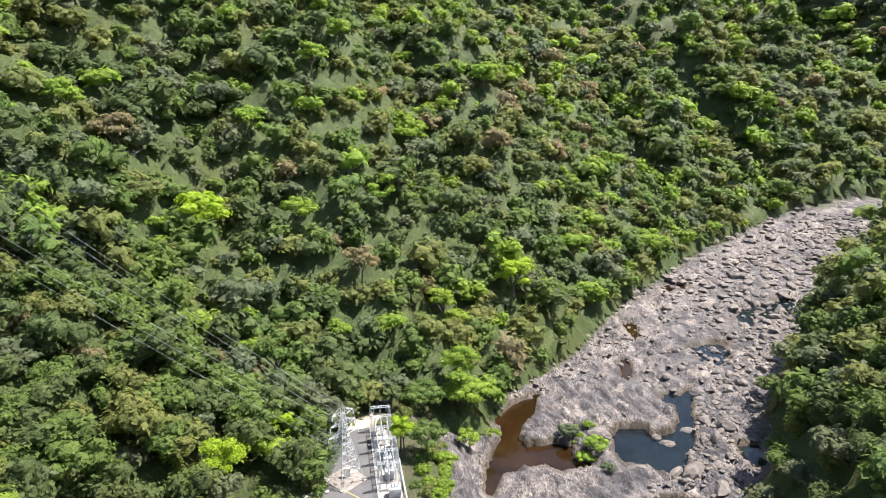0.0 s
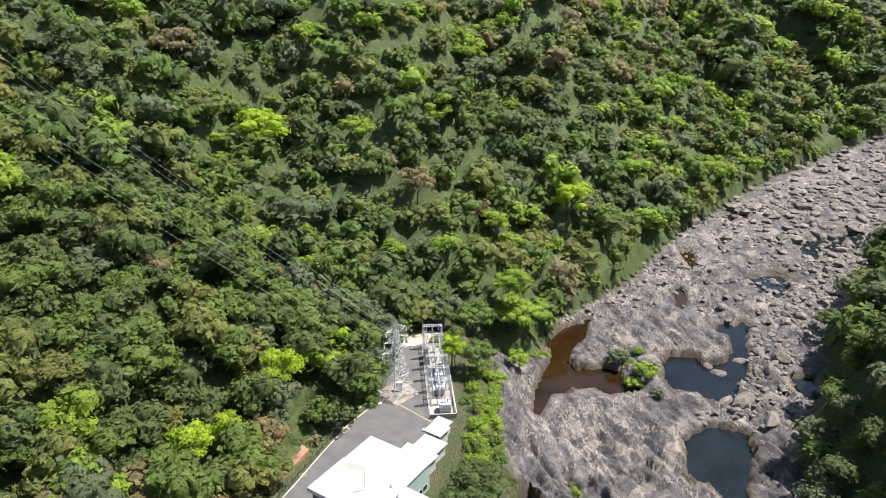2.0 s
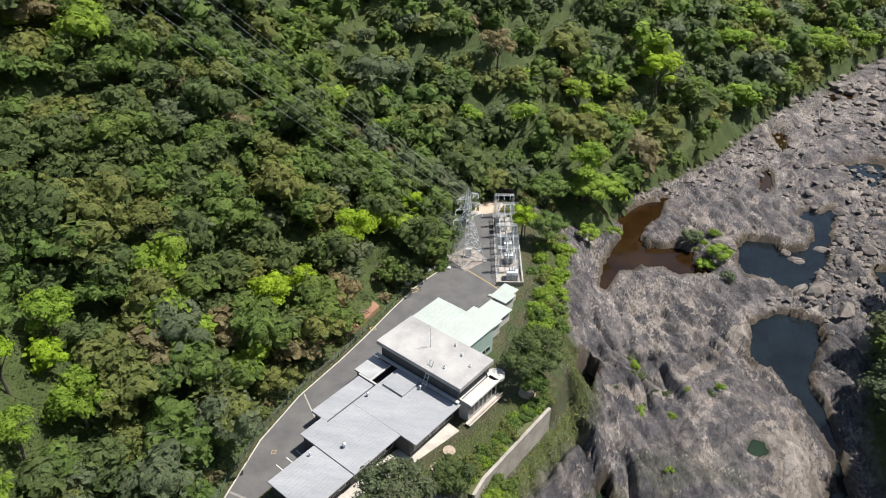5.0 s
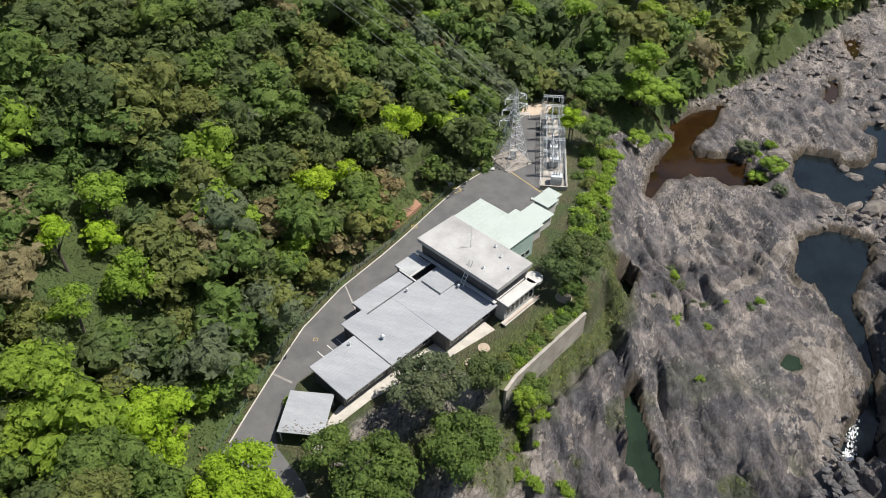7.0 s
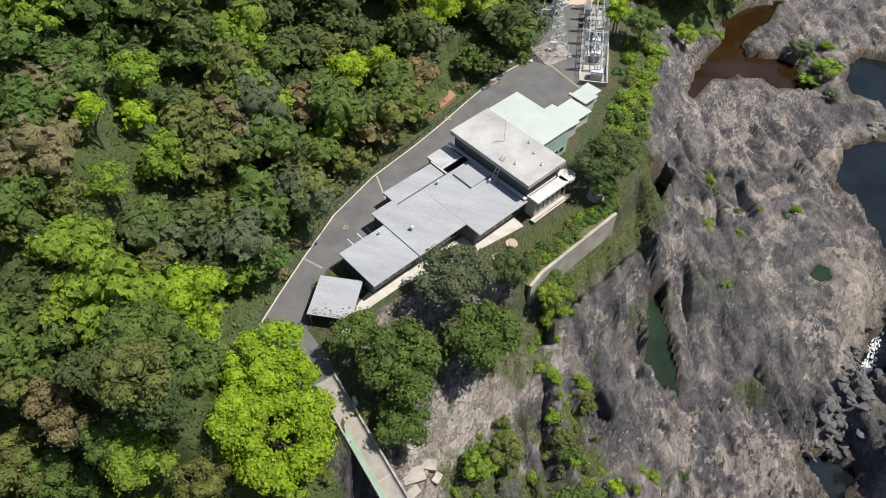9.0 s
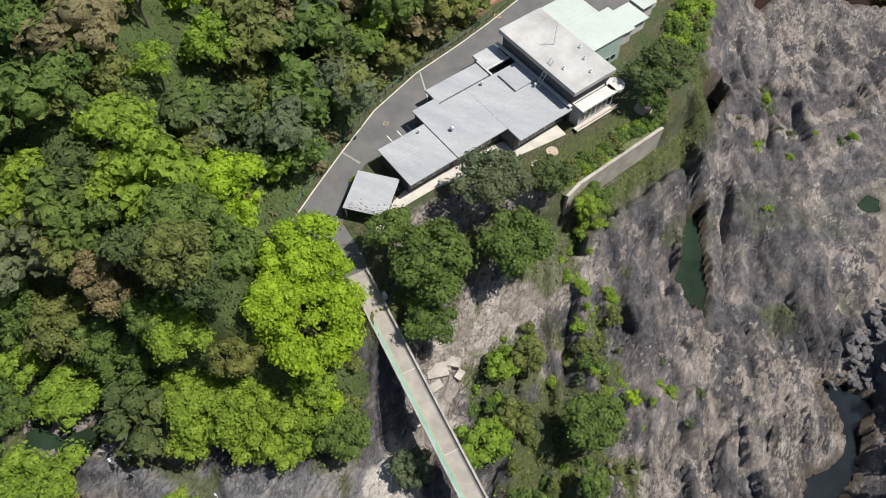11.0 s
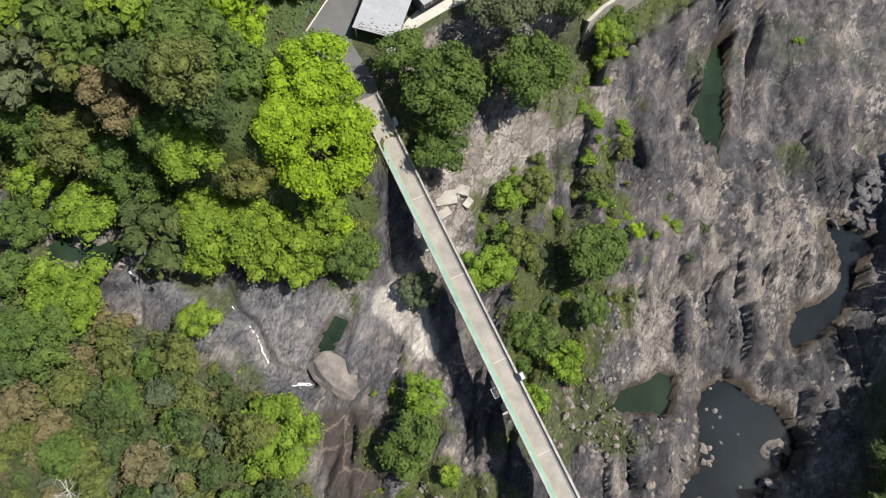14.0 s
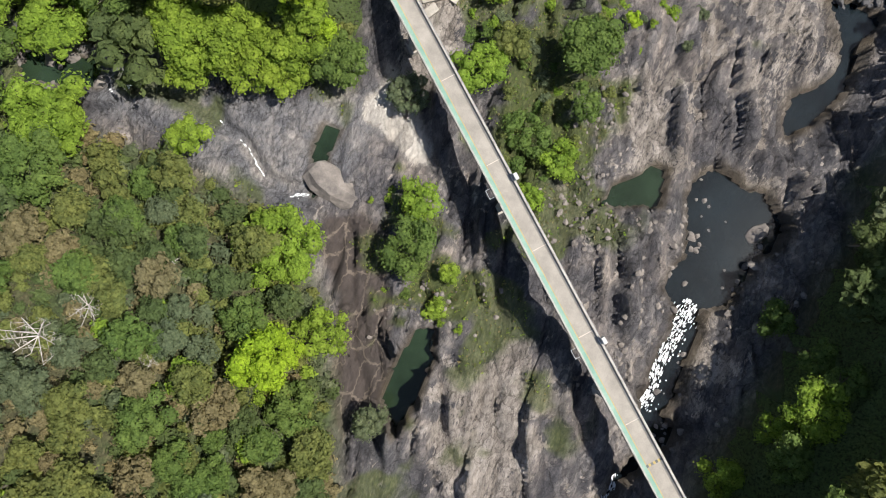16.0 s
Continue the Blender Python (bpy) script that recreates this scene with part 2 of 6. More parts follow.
POOLS = [  # level, ring
    (-12.2, [(20.5, 23.3), (20.7, 27.1), (24.5, 30.6), (26.3, 33.3), (29.1, 33.7), (29.8, 26.6)]),
    (-13.0, [(6.3, 123.8), (6.8, 133.5), (9.4, 137.3), (12.7, 134.3), (9.5, 121.1)]),
    (-13.0, [(11.8, 98.3), (14.4, 102.5), (17.5, 93.1), (20.3, 85.4), (21.7, 76.8), (17.6, 78.8), (14.2, 83)]),
    (-14.0, [(-0.9, -23.3), (-1.6, -15), (-0.4, -9.4), (2.4, -8.2), (4.5, -12.4), (4.7, -19.5), (3.8, -25.7), (3.1, -27.4)]),
    (-11.0, [(-29.4, 12.9), (-28.9, 16.7), (-26.2, 17.2), (-25.9, 11.5), (-22.5, 8.6), (-25.7, 4.4)]),
    (-8.0, [(-79, 8.1), (-67.7, 11.3), (-65.2, 7.4), (-70.8, 5.7), (-79, 3)]),
    (-10.6, [(44.5, 116), (46, 119.5), (48.5, 119), (49, 116), (46.5, 114.5)]),
]
GULLY = [(-17, 33), (-20, 46.7), (-16.8, 55), (-11.5, 64.7), (-5.1, 72.4)]
CREEK = [(-130, -6), (-79, 5), (-66, 9), (-56.7, 11.7), (-49.2, 12.7), (-46.1, 10.5), (-40, 8.1), (-33.7, 3.6), (-27, 5)]
DOME = [(15.2, 111.6), (19.9, 124.9), (34.6, 145.2), (46.9, 148.5), (58.6, 135.1), (61.5, 112.9), (52.4, 91.9), (30.9, 85.8)]


# side valleys cut into the forested slope: line, depth, half width
RAVINES = [([(262, 540), (236, 590), (209, 642), (150, 700), (60, 790)], 48, 38), ([(-10, 330), (-27, 400), (-40, 470), (-90, 560)], 16, 22),
           ([(150, 460), (120, 520), (60, 600)], 18, 26), ([(-150, 190), (-190, 240), (-240, 300)], 14, 20)]


def lay(x, y):
    """Height of the bare ground, before the rock's own relief."""
    p = -depth_in(x, y, PLATEAU)
    deep = 10.0 + 4.0 * step(60, 150, y)
    z = -deep * step(0.0, 26.0, p)
    z = z - 6.0 * step(0.2, 1.8, p) * step(11, 7, away(x, y, [(1.2, 112), (-11.6, 89), (-13.6, 80)])) * step(14, 7, p)
    rough = fbm(x / 90, y / 90, 4, 3) - 0.5
    left = np.maximum(depth_in(x, y, HILL_LEFT), 0)
    z = z + 0.82 * left * (1 + 0.25 * rough) * step(0, 14, left) + 34 * rough * step(20, 120, left)
    south = np.maximum(depth_in(x, y, HILL_SOUTH), 0)
    z = z + 0.45 * south + 8 * rough * step(10, 60, south)
    right = np.maximum(depth_in(x, y, HILL_RIGHT), 0)
    z = z + np.minimum(right * 1.5, 30) + 0.9 * np.maximum(right - 20, 0) + 14 * rough * step(10, 80, right)
    for line, deep_cut, wide in RAVINES:
        z = z - deep_cut * np.exp(-(away(x, y, line) / wide) ** 2) * step(4, 60, left)
    far = np.maximum(depth_in(x, y, HILL_FAR), 0)
    z = z + 1.0 * far + 40 * rough * step(20, 200, far)
    return np.minimum(z, 420 + 60 * rough)


def spaced(lo, a, b, hi, fine, grow=1.09):
    """Coordinates that lie close together between a and b and spread outwards."""
    mid = list(np.arange(a, b, fine))
    up, s = [b], fine
    while up[-1] < hi:
        s = min(s * grow, 60)
        up.append(up[-1] + s)
    down, s = [a], fine
    while down[-1] > lo:
        s = min(s * grow, 60)
        down.append(down[-1] - s)
    return np.array(down[:0:-1] + mid + up)


GX, GY = spaced(-3000, -82, 84, 3000, 0.6), spaced(-1500, -42, 225, 4000, 0.6, 1.05)
gx, gy = np.meshgrid(GX, GY)
gz = lay(gx, gy)

# bedrock: where neither forest nor made ground covers it
hill_in = np.maximum.reduce([depth_in(gx, gy, r) for r in (HILL_LEFT, HILL_SOUTH, HILL_RIGHT, HILL_FAR)])
off_plateau = -depth_in(gx, gy, PLATEAU)
bare = step(3, -2, hill_in) * step(0.6, 3.5, off_plateau)
ca, sa = math.cos(radians(20)), math.sin(radians(20))
across, along = gx * ca + gy * sa, -gx * sa + gy * ca
warp = 6 * (fbm(gx / 22, gy / 22, 3, 21) - 0.5)
across, along = across + warp, along + 1.7 * warp
dome = step(0, 9, depth_in(gx, gy, DOME))
ribs = 1 - np.abs(2 * fbm(across / 6, along / 30, 4, 31) - 1) * 2.2
a1, a2, slab = cells(across / 6.0, along / 34, 41)
b1, b2, block = cells(across / 3.0, along / 12, 43)
d1, d2, lump = cells(gx / 13 + 3, gy / 15, 49)
broken = (1 - 0.75 * dome) * (1 - 0.5 * step(135, 175, gy))
fissure = np.maximum(step(0.20, 0.0, a2 - a1) * 1.7, step(0.26, 0.0, b2 - b1) * 1.4 * step(0.42, 0.6, fbm(gx / 16, gy / 16, 3, 53)))
across = across + 1.8 * (fbm(gx / 6, gy / 6, 3, 23) - 0.5)
along = along + 8 * (fbm(gx / 17, gy / 17, 3, 25) - 0.5)
mixed_a, mixed_b = 0.94 * across + 0.055 * along, -0.6 * across + 0.94 * along
st = 7.5 * (fbm(across / 9, along / 48, 4, 33) + fbm(mixed_a / 5.3, mixed_b / 31, 4, 37))
ledge = st + 0.6 * np.sin(2 * math.pi * st) / (2 * math.pi)
sheet_edge = 4.5 * (fbm(mixed_a / 3.4 + 5, mixed_b / 17, 2, 35) + fbm(across / 2.8, along / 12, 2, 39))
calm = 1 - 0.55 * step(140, 190, gy)
rock = (0.68 * (ledge - 7.5) + 0.5 * (sheet_edge - 4.5)) * (1 - 0.7 * dome) * calm + 0.6 * ribs * (1 - 0.6 * dome) * calm
rock = rock + (2.3 * (slab - 0.4) * step(0, 0.34, a2 - a1) + 2.1 * (block - 0.3) * step(0, 0.36, b2 - b1)) * broken
rock = rock + 3.0 * (fbm(gx / 30, gy / 30, 4, 51) - 0.5) + 0.7 * (fbm(across / 2.4, along / 5.0, 1, 55) - 0.5)
rock = rock - fissure * broken
rock = rock + dome * (3.0 + 1.8 * (fbm(gx / 6, gy / 10, 4, 57) - 0.5) - 0.8 * step(0.10, 0.0, d2 - d1) + 0.8 * (lump - 0.5))
open_water = np.maximum.reduce([depth_in(gx, gy, r) for r in RIVER])
gully = step(7, 2, away(gx, gy, GULLY)) * bare
creek = step(11, 5, away(gx, gy, CREEK)) * bare
SLAB = [(-69.8, 16.9), (-57.8, 14.1), (-48.6, 14.5), (-38.4, 17.4), (-25.7, 24.4), (-21.5, 31.3), (-18, 27), (-21, 10.6), (-27, 0.4), (-36.7, 0.9), (-43.3, -0.5), (-55.5, 4.3), (-65.5, 2.8)]
slab_rock = step(-1.0, 2.0, depth_in(gx, gy, SLAB)) * bare
rock = rock * (1 - 0.65 * gully) * (1 - 0.6 * creek) * (1 - 0.6 * slab_rock)
low = rock * bare * (0.3 + 0.7 * step(1, 9, off_plateau))
gz = gz + low
gz = gz - 2.0 * step(2.2, 0.6, away(gx, gy, CREEK)) * bare
bank = step(-8, -0.5, open_water) * bare
gz = gz * (1 - 0.75 * bank) + (WATER + 1.2 + 0.55 * rock) * 0.75 * bank
edge = open_water + 1.6 * (fbm(gx / 2.5, gy / 2.5, 3, 61) - 0.5)
gz = np.where(edge > 0, WATER - 0.35 - 0.45 * np.minimum(edge, 5), np.where((open_water > -40) & (bare > 0.5), np.maximum(gz, WATER + 0.25), gz))
wet = step(-2.5, 0.5, edge) * bare
for level, ring in POOLS:
    d = depth_in(gx, gy, ring) + 0.9 * (fbm(gx / 1.8, gy / 1.8, 3, 67) - 0.5)
    gz = np.where(d > 0, level - 0.25 - 0.3 * np.minimum(d, 3), np.where(d > -3, np.maximum(gz, level + 0.15), gz))
    wet = np.maximum(wet, step(-1.2, 0.3, d))
# pale scoured stone in the joints, along the waterline and in the gully
n1, n2 = fbm(gx / 9, gy / 14, 5, 71), fbm(gx / 3, gy / 3, 4, 73)
vein = np.abs(fbm(across / 5, along / 11, 5, 75, 0.6) - 0.5)
pale = 0.75 * step(-1.6, -3.4, rock) * step(0.42, 0.62, n2)
pale = np.maximum(pale, 0.75 * step(0.022, 0.006, vein) * step(0.40, 0.55, n1))
pale = np.maximum(pale, 0.7 * step(0.63, 0.70, n1) * step(0.40, 0.60, n2))
pale = np.maximum(pale, 0.5 * step(-5, -1, open_water) * step(0.46, 0.60, n1))
pale = np.maximum(pale, 0.3 * step(150, 210, gy) * step(0.54, 0.62, n1) * bare)
pale = np.maximum(pale * (1 - 0.35 * dome), gully * (0.75 + 0.25 * n2))
pale = pale * (1 - 0.8 * slab_rock)
WORN = [  # strength, ring: scoured pale stone
    (0.62, [(17.0, 46.5), (24.8, 51.6), (28.2, 40.6), (28.6, 35.3), (23.9, 28.7), (20.7, 31.4), (16.8, 36.1), (16.3, 42.7)]),
    (1.00, [(48.7, 122.4), (54.9, 125.2), (60.0, 117.5), (60.9, 110.0), (55.2, 100.9), (48.0, 88.6), (49.6, 97.8), (49.0, 106.3), (47.1, 113.5)]),
    (0.60, [(18.1, 73.2), (24.9, 76.6), (28.3, 66.7), (21.8, 66.0)]),
    (0.85, [(6.6, -12.3), (15.3, -5.4), (27.2, -8.6), (24.5, -17.1), (28.0, -30.2), (17.3, -34.7), (8.5, -24.0)]),
    (0.80, [(45.1, 7.3), (50.6, 10.8), (54.4, 1.7), (49.4, -5.8)]),
    (0.50, [(35.9, 53.5), (39.0, 67.0), (47.1, 64.9), (47.4, 56.9), (42.9, 51.2), (37.6, 45.2)]),
    (0.55, [(17.7, 173.9), (30.6, 187.9), (47.4, 194.6), (48.0, 188.4), (30.9, 174.0), (24.1, 156.6), (18.4, 163.6)]),
    (0.90, [(12.5, 22.9), (16.1, 21.6), (20.1, 19.4), (16.2, 16.5), (11.4, 19.3)]),
    (0.42, [(54.7, 278.1), (84.1, 320.9), (130.9, 382.3), (195.1, 454.5), (275.7, 509.4), (233.7, 440.7), (170.5, 392.8), (114.4, 320.9), (79.1, 269.6), (60.6, 249.2), (37.4, 239.9), (19.0, 221.2), (13.5, 231.3), (36.4, 249.2)]),
]
for strength, worn in WORN:
    wide = 2.0 if worn[0][1] < 140 else 6.0
    pale = np.maximum(pale, strength * step(-wide, wide, depth_in(gx, gy, worn) + 7 * wide * (n2 - 0.5)) * (0.55 + 0.9 * np.clip(n1 - 0.1, 0, 0.5)))
JOINTED = [(-22.1, 2.1), (-16.7, 5.5), (-12.3, 4.8), (-7.6, -3.6), (-3.4, -12.1), (-0.4, -20.0), (-4.4, -32.0), (-10.4, -25.4), (-14.7, -8.7), (-20.7, -4.0)]
jointed = step(-0.8, 0.8, depth_in(gx, gy, JOINTED) + 2 * (n2 - 0.5))
pale = pale * (1 - jointed)
SAND = [(-23.3, 20.3), (-24.1, 22.0), (-22.8, 31.2), (-21.1, 30.9), (-19.9, 24.4), (-14.6, 24.6), (-8.3, 17.2), (-13.7, 17.5), (-18.6, 19.1)]
pale = np.maximum(pale, step(-1, 1.5, depth_in(gx, gy, SAND) + 3 * (n2 - 0.5)))
sand = np.maximum(step(-1, 1.5, depth_in(gx, gy, SAND) + 3 * (n2 - 0.5)), 0.2 * gully * step(0.40, 0.55, n2))
SEAM = [(52, 166), (42, 150), (34.4, 139.4), (23.4, 128.4), (14.5, 126.1)]
pale = np.maximum(pale, step(2.6, 0.8, away(gx, gy, SEAM) + 3 * (n2 - 0.5)))
pale = np.maximum(pale, step(0, 5, depth_in(gx, gy, [(56, 138), (62, 126), (62, 112), (56, 98), (51, 92), (53, 110), (52, 124)]) + 6 * (n2 - 0.5)))
BUSHY = [(-12, 58), (-4, 66), (6, 70), (12, 56), (16, 44), (14, 30), (9, 17), (2, 22), (-8, 32), (-13, 44)]
MOSS = [(-20, 14), (-12, 14), (2, 2), (8, -8), (4, -8), (-6, -8), (-14, 2)]
green = step(-4, 3, np.maximum(depth_in(gx, gy, BUSHY), depth_in(gx, gy, MOSS)) - 4 + 34 * (n1 - 0.5) + 16 * (n2 - 0.5)) * bare * 0.85
green = np.maximum(green, step(0.57, 0.66, fbm(gx / 12, gy / 12, 4, 79)) * 0.7 * bare * step(-6, -14, open_water) * step(140, 60, gy))
green = np.maximum(green, step(13, 3, off_plateau) * step(0.3, 0.55, n1 + 0.15) * bare * step(2.5, 5, away(gx, gy, GULLY)))
soil = 1 - bare
BANK = [(-41, 61), (-36, 71), (-27, 82), (-19, 91), (-14, 90), (-14, 80), (-24, 73), (-32, 59)]
on_bank = step(-1.5, 1.5, depth_in(gx, gy, BANK))
soil = soil * (1 - 0.85 * on_bank)
pale = np.maximum(pale, 0.55 * on_bank)
LAWN = [(-24, 86), (-10, 104), (-4, 118), (2, 116), (-2, 106), (-11, 88)]
GRASS = [(-45, 128), (-40, 127), (-31, 152), (-34, 160), (-39, 158)]
green = np.maximum(green, step(-1, 1, np.maximum(depth_in(gx, gy, LAWN), depth_in(gx, gy, GRASS))))


# ---- ground ----
def ground_material():
    m, tree, b = material("gorge_ground", 0.85)

    def field(name):
        a = tree.nodes.new("ShaderNodeAttribute")
        a.attribute_name = name
        return a.outputs["Fac"]

    big = noise_of(tree, 0.14, 6, 0.62, "World")
    fine = noise_of(tree, 1.3, 8, 0.7, "World", (1.6, 0.62, 1, -16))
    grain = noise_of(tree, 7.0, 5, 0.75, "World")
    # blocks of stone between joints that run with the strike of the rock
    geo = tree.nodes.new("ShaderNodeNewGeometry")
    wob = node(tree, "ShaderNodeTexNoise", Scale=0.5, Detail=5.0, Roughness=0.65)
    tree.links.new(geo.outputs["Position"], wob.inputs["Vector"])
    gain, shake = tree.nodes.new("ShaderNodeVectorMath"), tree.nodes.new("ShaderNodeVectorMath")
    gain.operation, shake.operation = "SCALE", "ADD"
    gain.inputs["Scale"].default_value = 2.6
    tree.links.new(wob.outputs["Color"], gain.inputs[0])
    tree.links.new(geo.outputs["Position"], shake.inputs[0])
    tree.links.new(gain.outputs[0], shake.inputs[1])
    where = tree.nodes.new("ShaderNodeMapping")
    where.inputs["Rotation"].default_value, where.inputs["Scale"].default_value = (0, 0, radians(-20)), (1.0, 0.5, 0.6)
    tree.links.new(shake.outputs[0], where.inputs["Vector"])
    tones, joints = [], []
    for scale, thin in ((0.22, 0.02), (0.62, 0.035), (1.7, 0.05)):
        v = node(tree, "ShaderNodeTexVoronoi", Scale=scale)
        tree.links.new(where.outputs[0], v.inputs["Vector"])
        tones.append(v.outputs["Color"])
        e = node(tree, "ShaderNodeTexVoronoi", Scale=scale)
        e.feature = "DISTANCE_TO_EDGE"
        tree.links.new(where.outputs[0], e.inputs["Vector"])
        joints.append(ramp(tree, e.outputs["Distance"], (0.0, (0, 0, 0)), (thin, (1, 1, 1))))
    lump = maths(tree, "ADD", maths(tree, "MULTIPLY", tones[0], 0.45), maths(tree, "ADD", maths(tree, "MULTIPLY", tones[1], 0.35), maths(tree, "MULTIPLY", tones[2], 0.2)))
    mixed = maths(tree, "ADD", maths(tree, "MULTIPLY", lump, 0.5), maths(tree, "MULTIPLY", fine, 0.55))
    dark = ramp(tree, mixed, (0.30, (0.055, 0.052, 0.058)), (0.46, (0.128, 0.122, 0.127)), (0.58, (0.215, 0.203, 0.200)), (0.72, (0.38, 0.355, 0.33)))
    grey = ramp(tree, fine, (0.3, (0.15, 0.15, 0.155)), (0.5, (0.27, 0.27, 0.275)), (0.7, (0.40, 0.40, 0.40)))
    dark = blend(tree, maths(tree, "MULTIPLY", field("slab"), 0.8), dark, grey)
    tone = ramp(tree, big, (0.36, (0.42, 0.43, 0.48)), (0.48, (0.70, 0.69, 0.72)), (0.56, (0.98, 0.93, 0.90)), (0.66, (1.35, 1.23, 1.13)))
    dark = blend(tree, 1.0, dark, tone, "MULTIPLY")
    light = ramp(tree, mixed, (0.32, (0.13, 0.11, 0.095)), (0.5, (0.28, 0.245, 0.215)), (0.68, (0.46, 0.41, 0.37)))
    f = maths(tree, "ADD", field("pale"), maths(tree, "MULTIPLY", maths(tree, "SUBTRACT", fine, 0.5), 2.2))
    f = ramp(tree, f, (0.34, (0, 0, 0)), (0.52, (1, 1, 1)))
    c = blend(tree, f, dark, light)
    c = blend(tree, 0.5, c, ramp(tree, grain, (0.3, (0.6, 0.6, 0.6)), (0.7, (1.2, 1.2, 1.2))), "MULTIPLY")
    crack = blend(tree, 1.0, blend(tree, 1.0, joints[0], joints[1], "MULTIPLY"), blend(tree, 0.6, (1, 1, 1), joints[2]), "MULTIPLY")
    gap = maths(tree, "MULTIPLY", maths(tree, "SUBTRACT", 1.0, crack), ramp(tree, big, (0.40, (0.75, 0.75, 0.75)), (0.62, (0.25, 0.25, 0.25))))
    c = blend(tree, gap, c, blend(tree, 1.0, c, (0.22, 0.20, 0.19), "MULTIPLY"))
    # brown slab crossed by wide pale joints
    j = node(tree, "ShaderNodeTexVoronoi", Scale=0.27)
    j.feature = "DISTANCE_TO_EDGE"
    tree.links.new(where.outputs[0], j.inputs["Vector"])
    filled = ramp(tree, j.outputs["Distance"], (0.012, (0.20, 0.165, 0.135)), (0.045, (0.080, 0.064, 0.058)))
    filled = blend(tree, 0.6, filled, ramp(tree, fine, (0.3, (0.6, 0.58, 0.56)), (0.7, (1.3, 1.25, 1.2))), "MULTIPLY")
    c = blend(tree, field("jointed"), c, filled)
    c = blend(tree, field("sand"), c, ramp(tree, mixed, (0.3, (0.30, 0.265, 0.235)), (0.6, (0.60, 0.56, 0.51))))
    litter = ramp(tree, fine, (0.3, (0.045, 0.045, 0.020)), (0.55, (0.095, 0.095, 0.042)), (0.75, (0.19, 0.165, 0.09)))
    litter = blend(tree, ramp(tree, big, (0.45, (0, 0, 0)), (0.6, (1, 1, 1))), litter, (0.060, 0.090, 0.026))
    c = blend(tree, field("soil"), c, litter)
    turf = ramp(tree, fine, (0.3, (0.035, 0.055, 0.012)), (0.55, (0.085, 0.105, 0.025)), (0.75, (0.17, 0.16, 0.06)))
    g = maths(tree, "ADD", maths(tree, "MULTIPLY", field("green"), 1.35), maths(tree, "MULTIPLY", maths(tree, "SUBTRACT", grain, 0.62), 1.3), True)
    c = blend(tree, g, c, turf)
    c = blend(tree, maths(tree, "MULTIPLY", field("wet"), 0.75), c, ramp(tree, grain, (0.3, (0.035, 0.026, 0.014)), (0.7, (0.10, 0.070, 0.030))))
    tree.links.new(c, b.inputs["Base Color"])
    height = maths(tree, "ADD", fine, maths(tree, "MULTIPLY", grain, 0.35))
    height = maths(tree, "ADD", height, maths(tree, "ADD", maths(tree, "MULTIPLY", crack, 0.35), maths(tree, "MULTIPLY", lump, 0.8)))
    bump(tree, b, height, 1.0, 0.75)
    return m


nx, ny = len(GX), len(GY)
idx = np.arange(nx * ny).reshape(ny, nx)
quads = np.stack([idx[:-1, :-1], idx[:-1, 1:], idx[1:, 1:], idx[1:, :-1]], -1).reshape(-1, 4)
sheet = mesh_of("ground", np.stack([gx, gy, gz], -1).reshape(-1, 3), quads, [ground_material()], smooth=True)
for name, values in (("pale", pale), ("soil", soil), ("green", green), ("wet", wet), ("slab", slab_rock), ("jointed", jointed), ("sand", sand)):
    sheet.attributes.new(name, "FLOAT", "POINT").data.foreach_set("value", values.astype(np.float32).ravel())
ground = tagged(new("ground", sheet), "fissured grey river bedrock, pale gullies and leaf-littered forest floor", "ground", kind="structure")


def height_at(x, y):
    """Height of the finished ground sheet at a place."""
    i = int(np.clip(np.searchsorted(GX, x) - 1, 0, nx - 2))
    j = int(np.clip(np.searchsorted(GY, y) - 1, 0, ny - 2))
    u, v = (x - GX[i]) / (GX[i + 1] - GX[i]), (y - GY[j]) / (GY[j + 1] - GY[j])
    return float((gz[j, i] * (1 - u) + gz[j, i + 1] * u) * (1 - v) + (gz[j + 1, i] * (1 - u) + gz[j + 1, i + 1] * u) * v)


def heights(x, y):
    i = np.clip(np.searchsorted(GX, x) - 1, 0, nx - 2)
    j = np.clip(np.searchsorted(GY, y) - 1, 0, ny - 2)
    u, v = (x - GX[i]) / (GX[i + 1] - GX[i]), (y - GY[j]) / (GY[j + 1] - GY[j])
    return (gz[j, i] * (1 - u) + gz[j, i + 1] * u) * (1 - v) + (gz[j + 1, i] * (1 - u) + gz[j + 1, i + 1] * u) * v


# ---- water ----
def water_material(name, deep, rough=0.06):
    m, tree, b = material(name, rough)
    b.inputs["IOR"].default_value = 1.33
    n = noise_of(tree, 0.09, 4, 0.6, "World")
    tree.links.new(ramp(tree, n, (0.35, deep), (0.65, tuple(0.45 * v for v in deep))), b.inputs["Base Color"])
    b.inputs["Alpha"].default_value = 0.88
    bump(tree, b, noise_of(tree, 2.2, 4, 0.6, "World"), 0.25, 0.03)
    return m


RIVER_WATER = water_material("river_water", (0.010, 0.016, 0.020))
POOL_WATER = water_material("pool_water", (0.022, 0.040, 0.022))


def sheet_of_water(name, ring, level, mat, label):
    bm = bmesh.new()
    bm.faces.new([bm.verts.new((x, y, level)) for x, y in ring])
    bmesh.ops.triangulate(bm, faces=list(bm.faces))
    me = bpy.data.meshes.new(name)
    bm.to_mesh(me)
    bm.free()
    me.materials.append(mat)
    return tagged(new(name, me), label, "water", kind="structure")


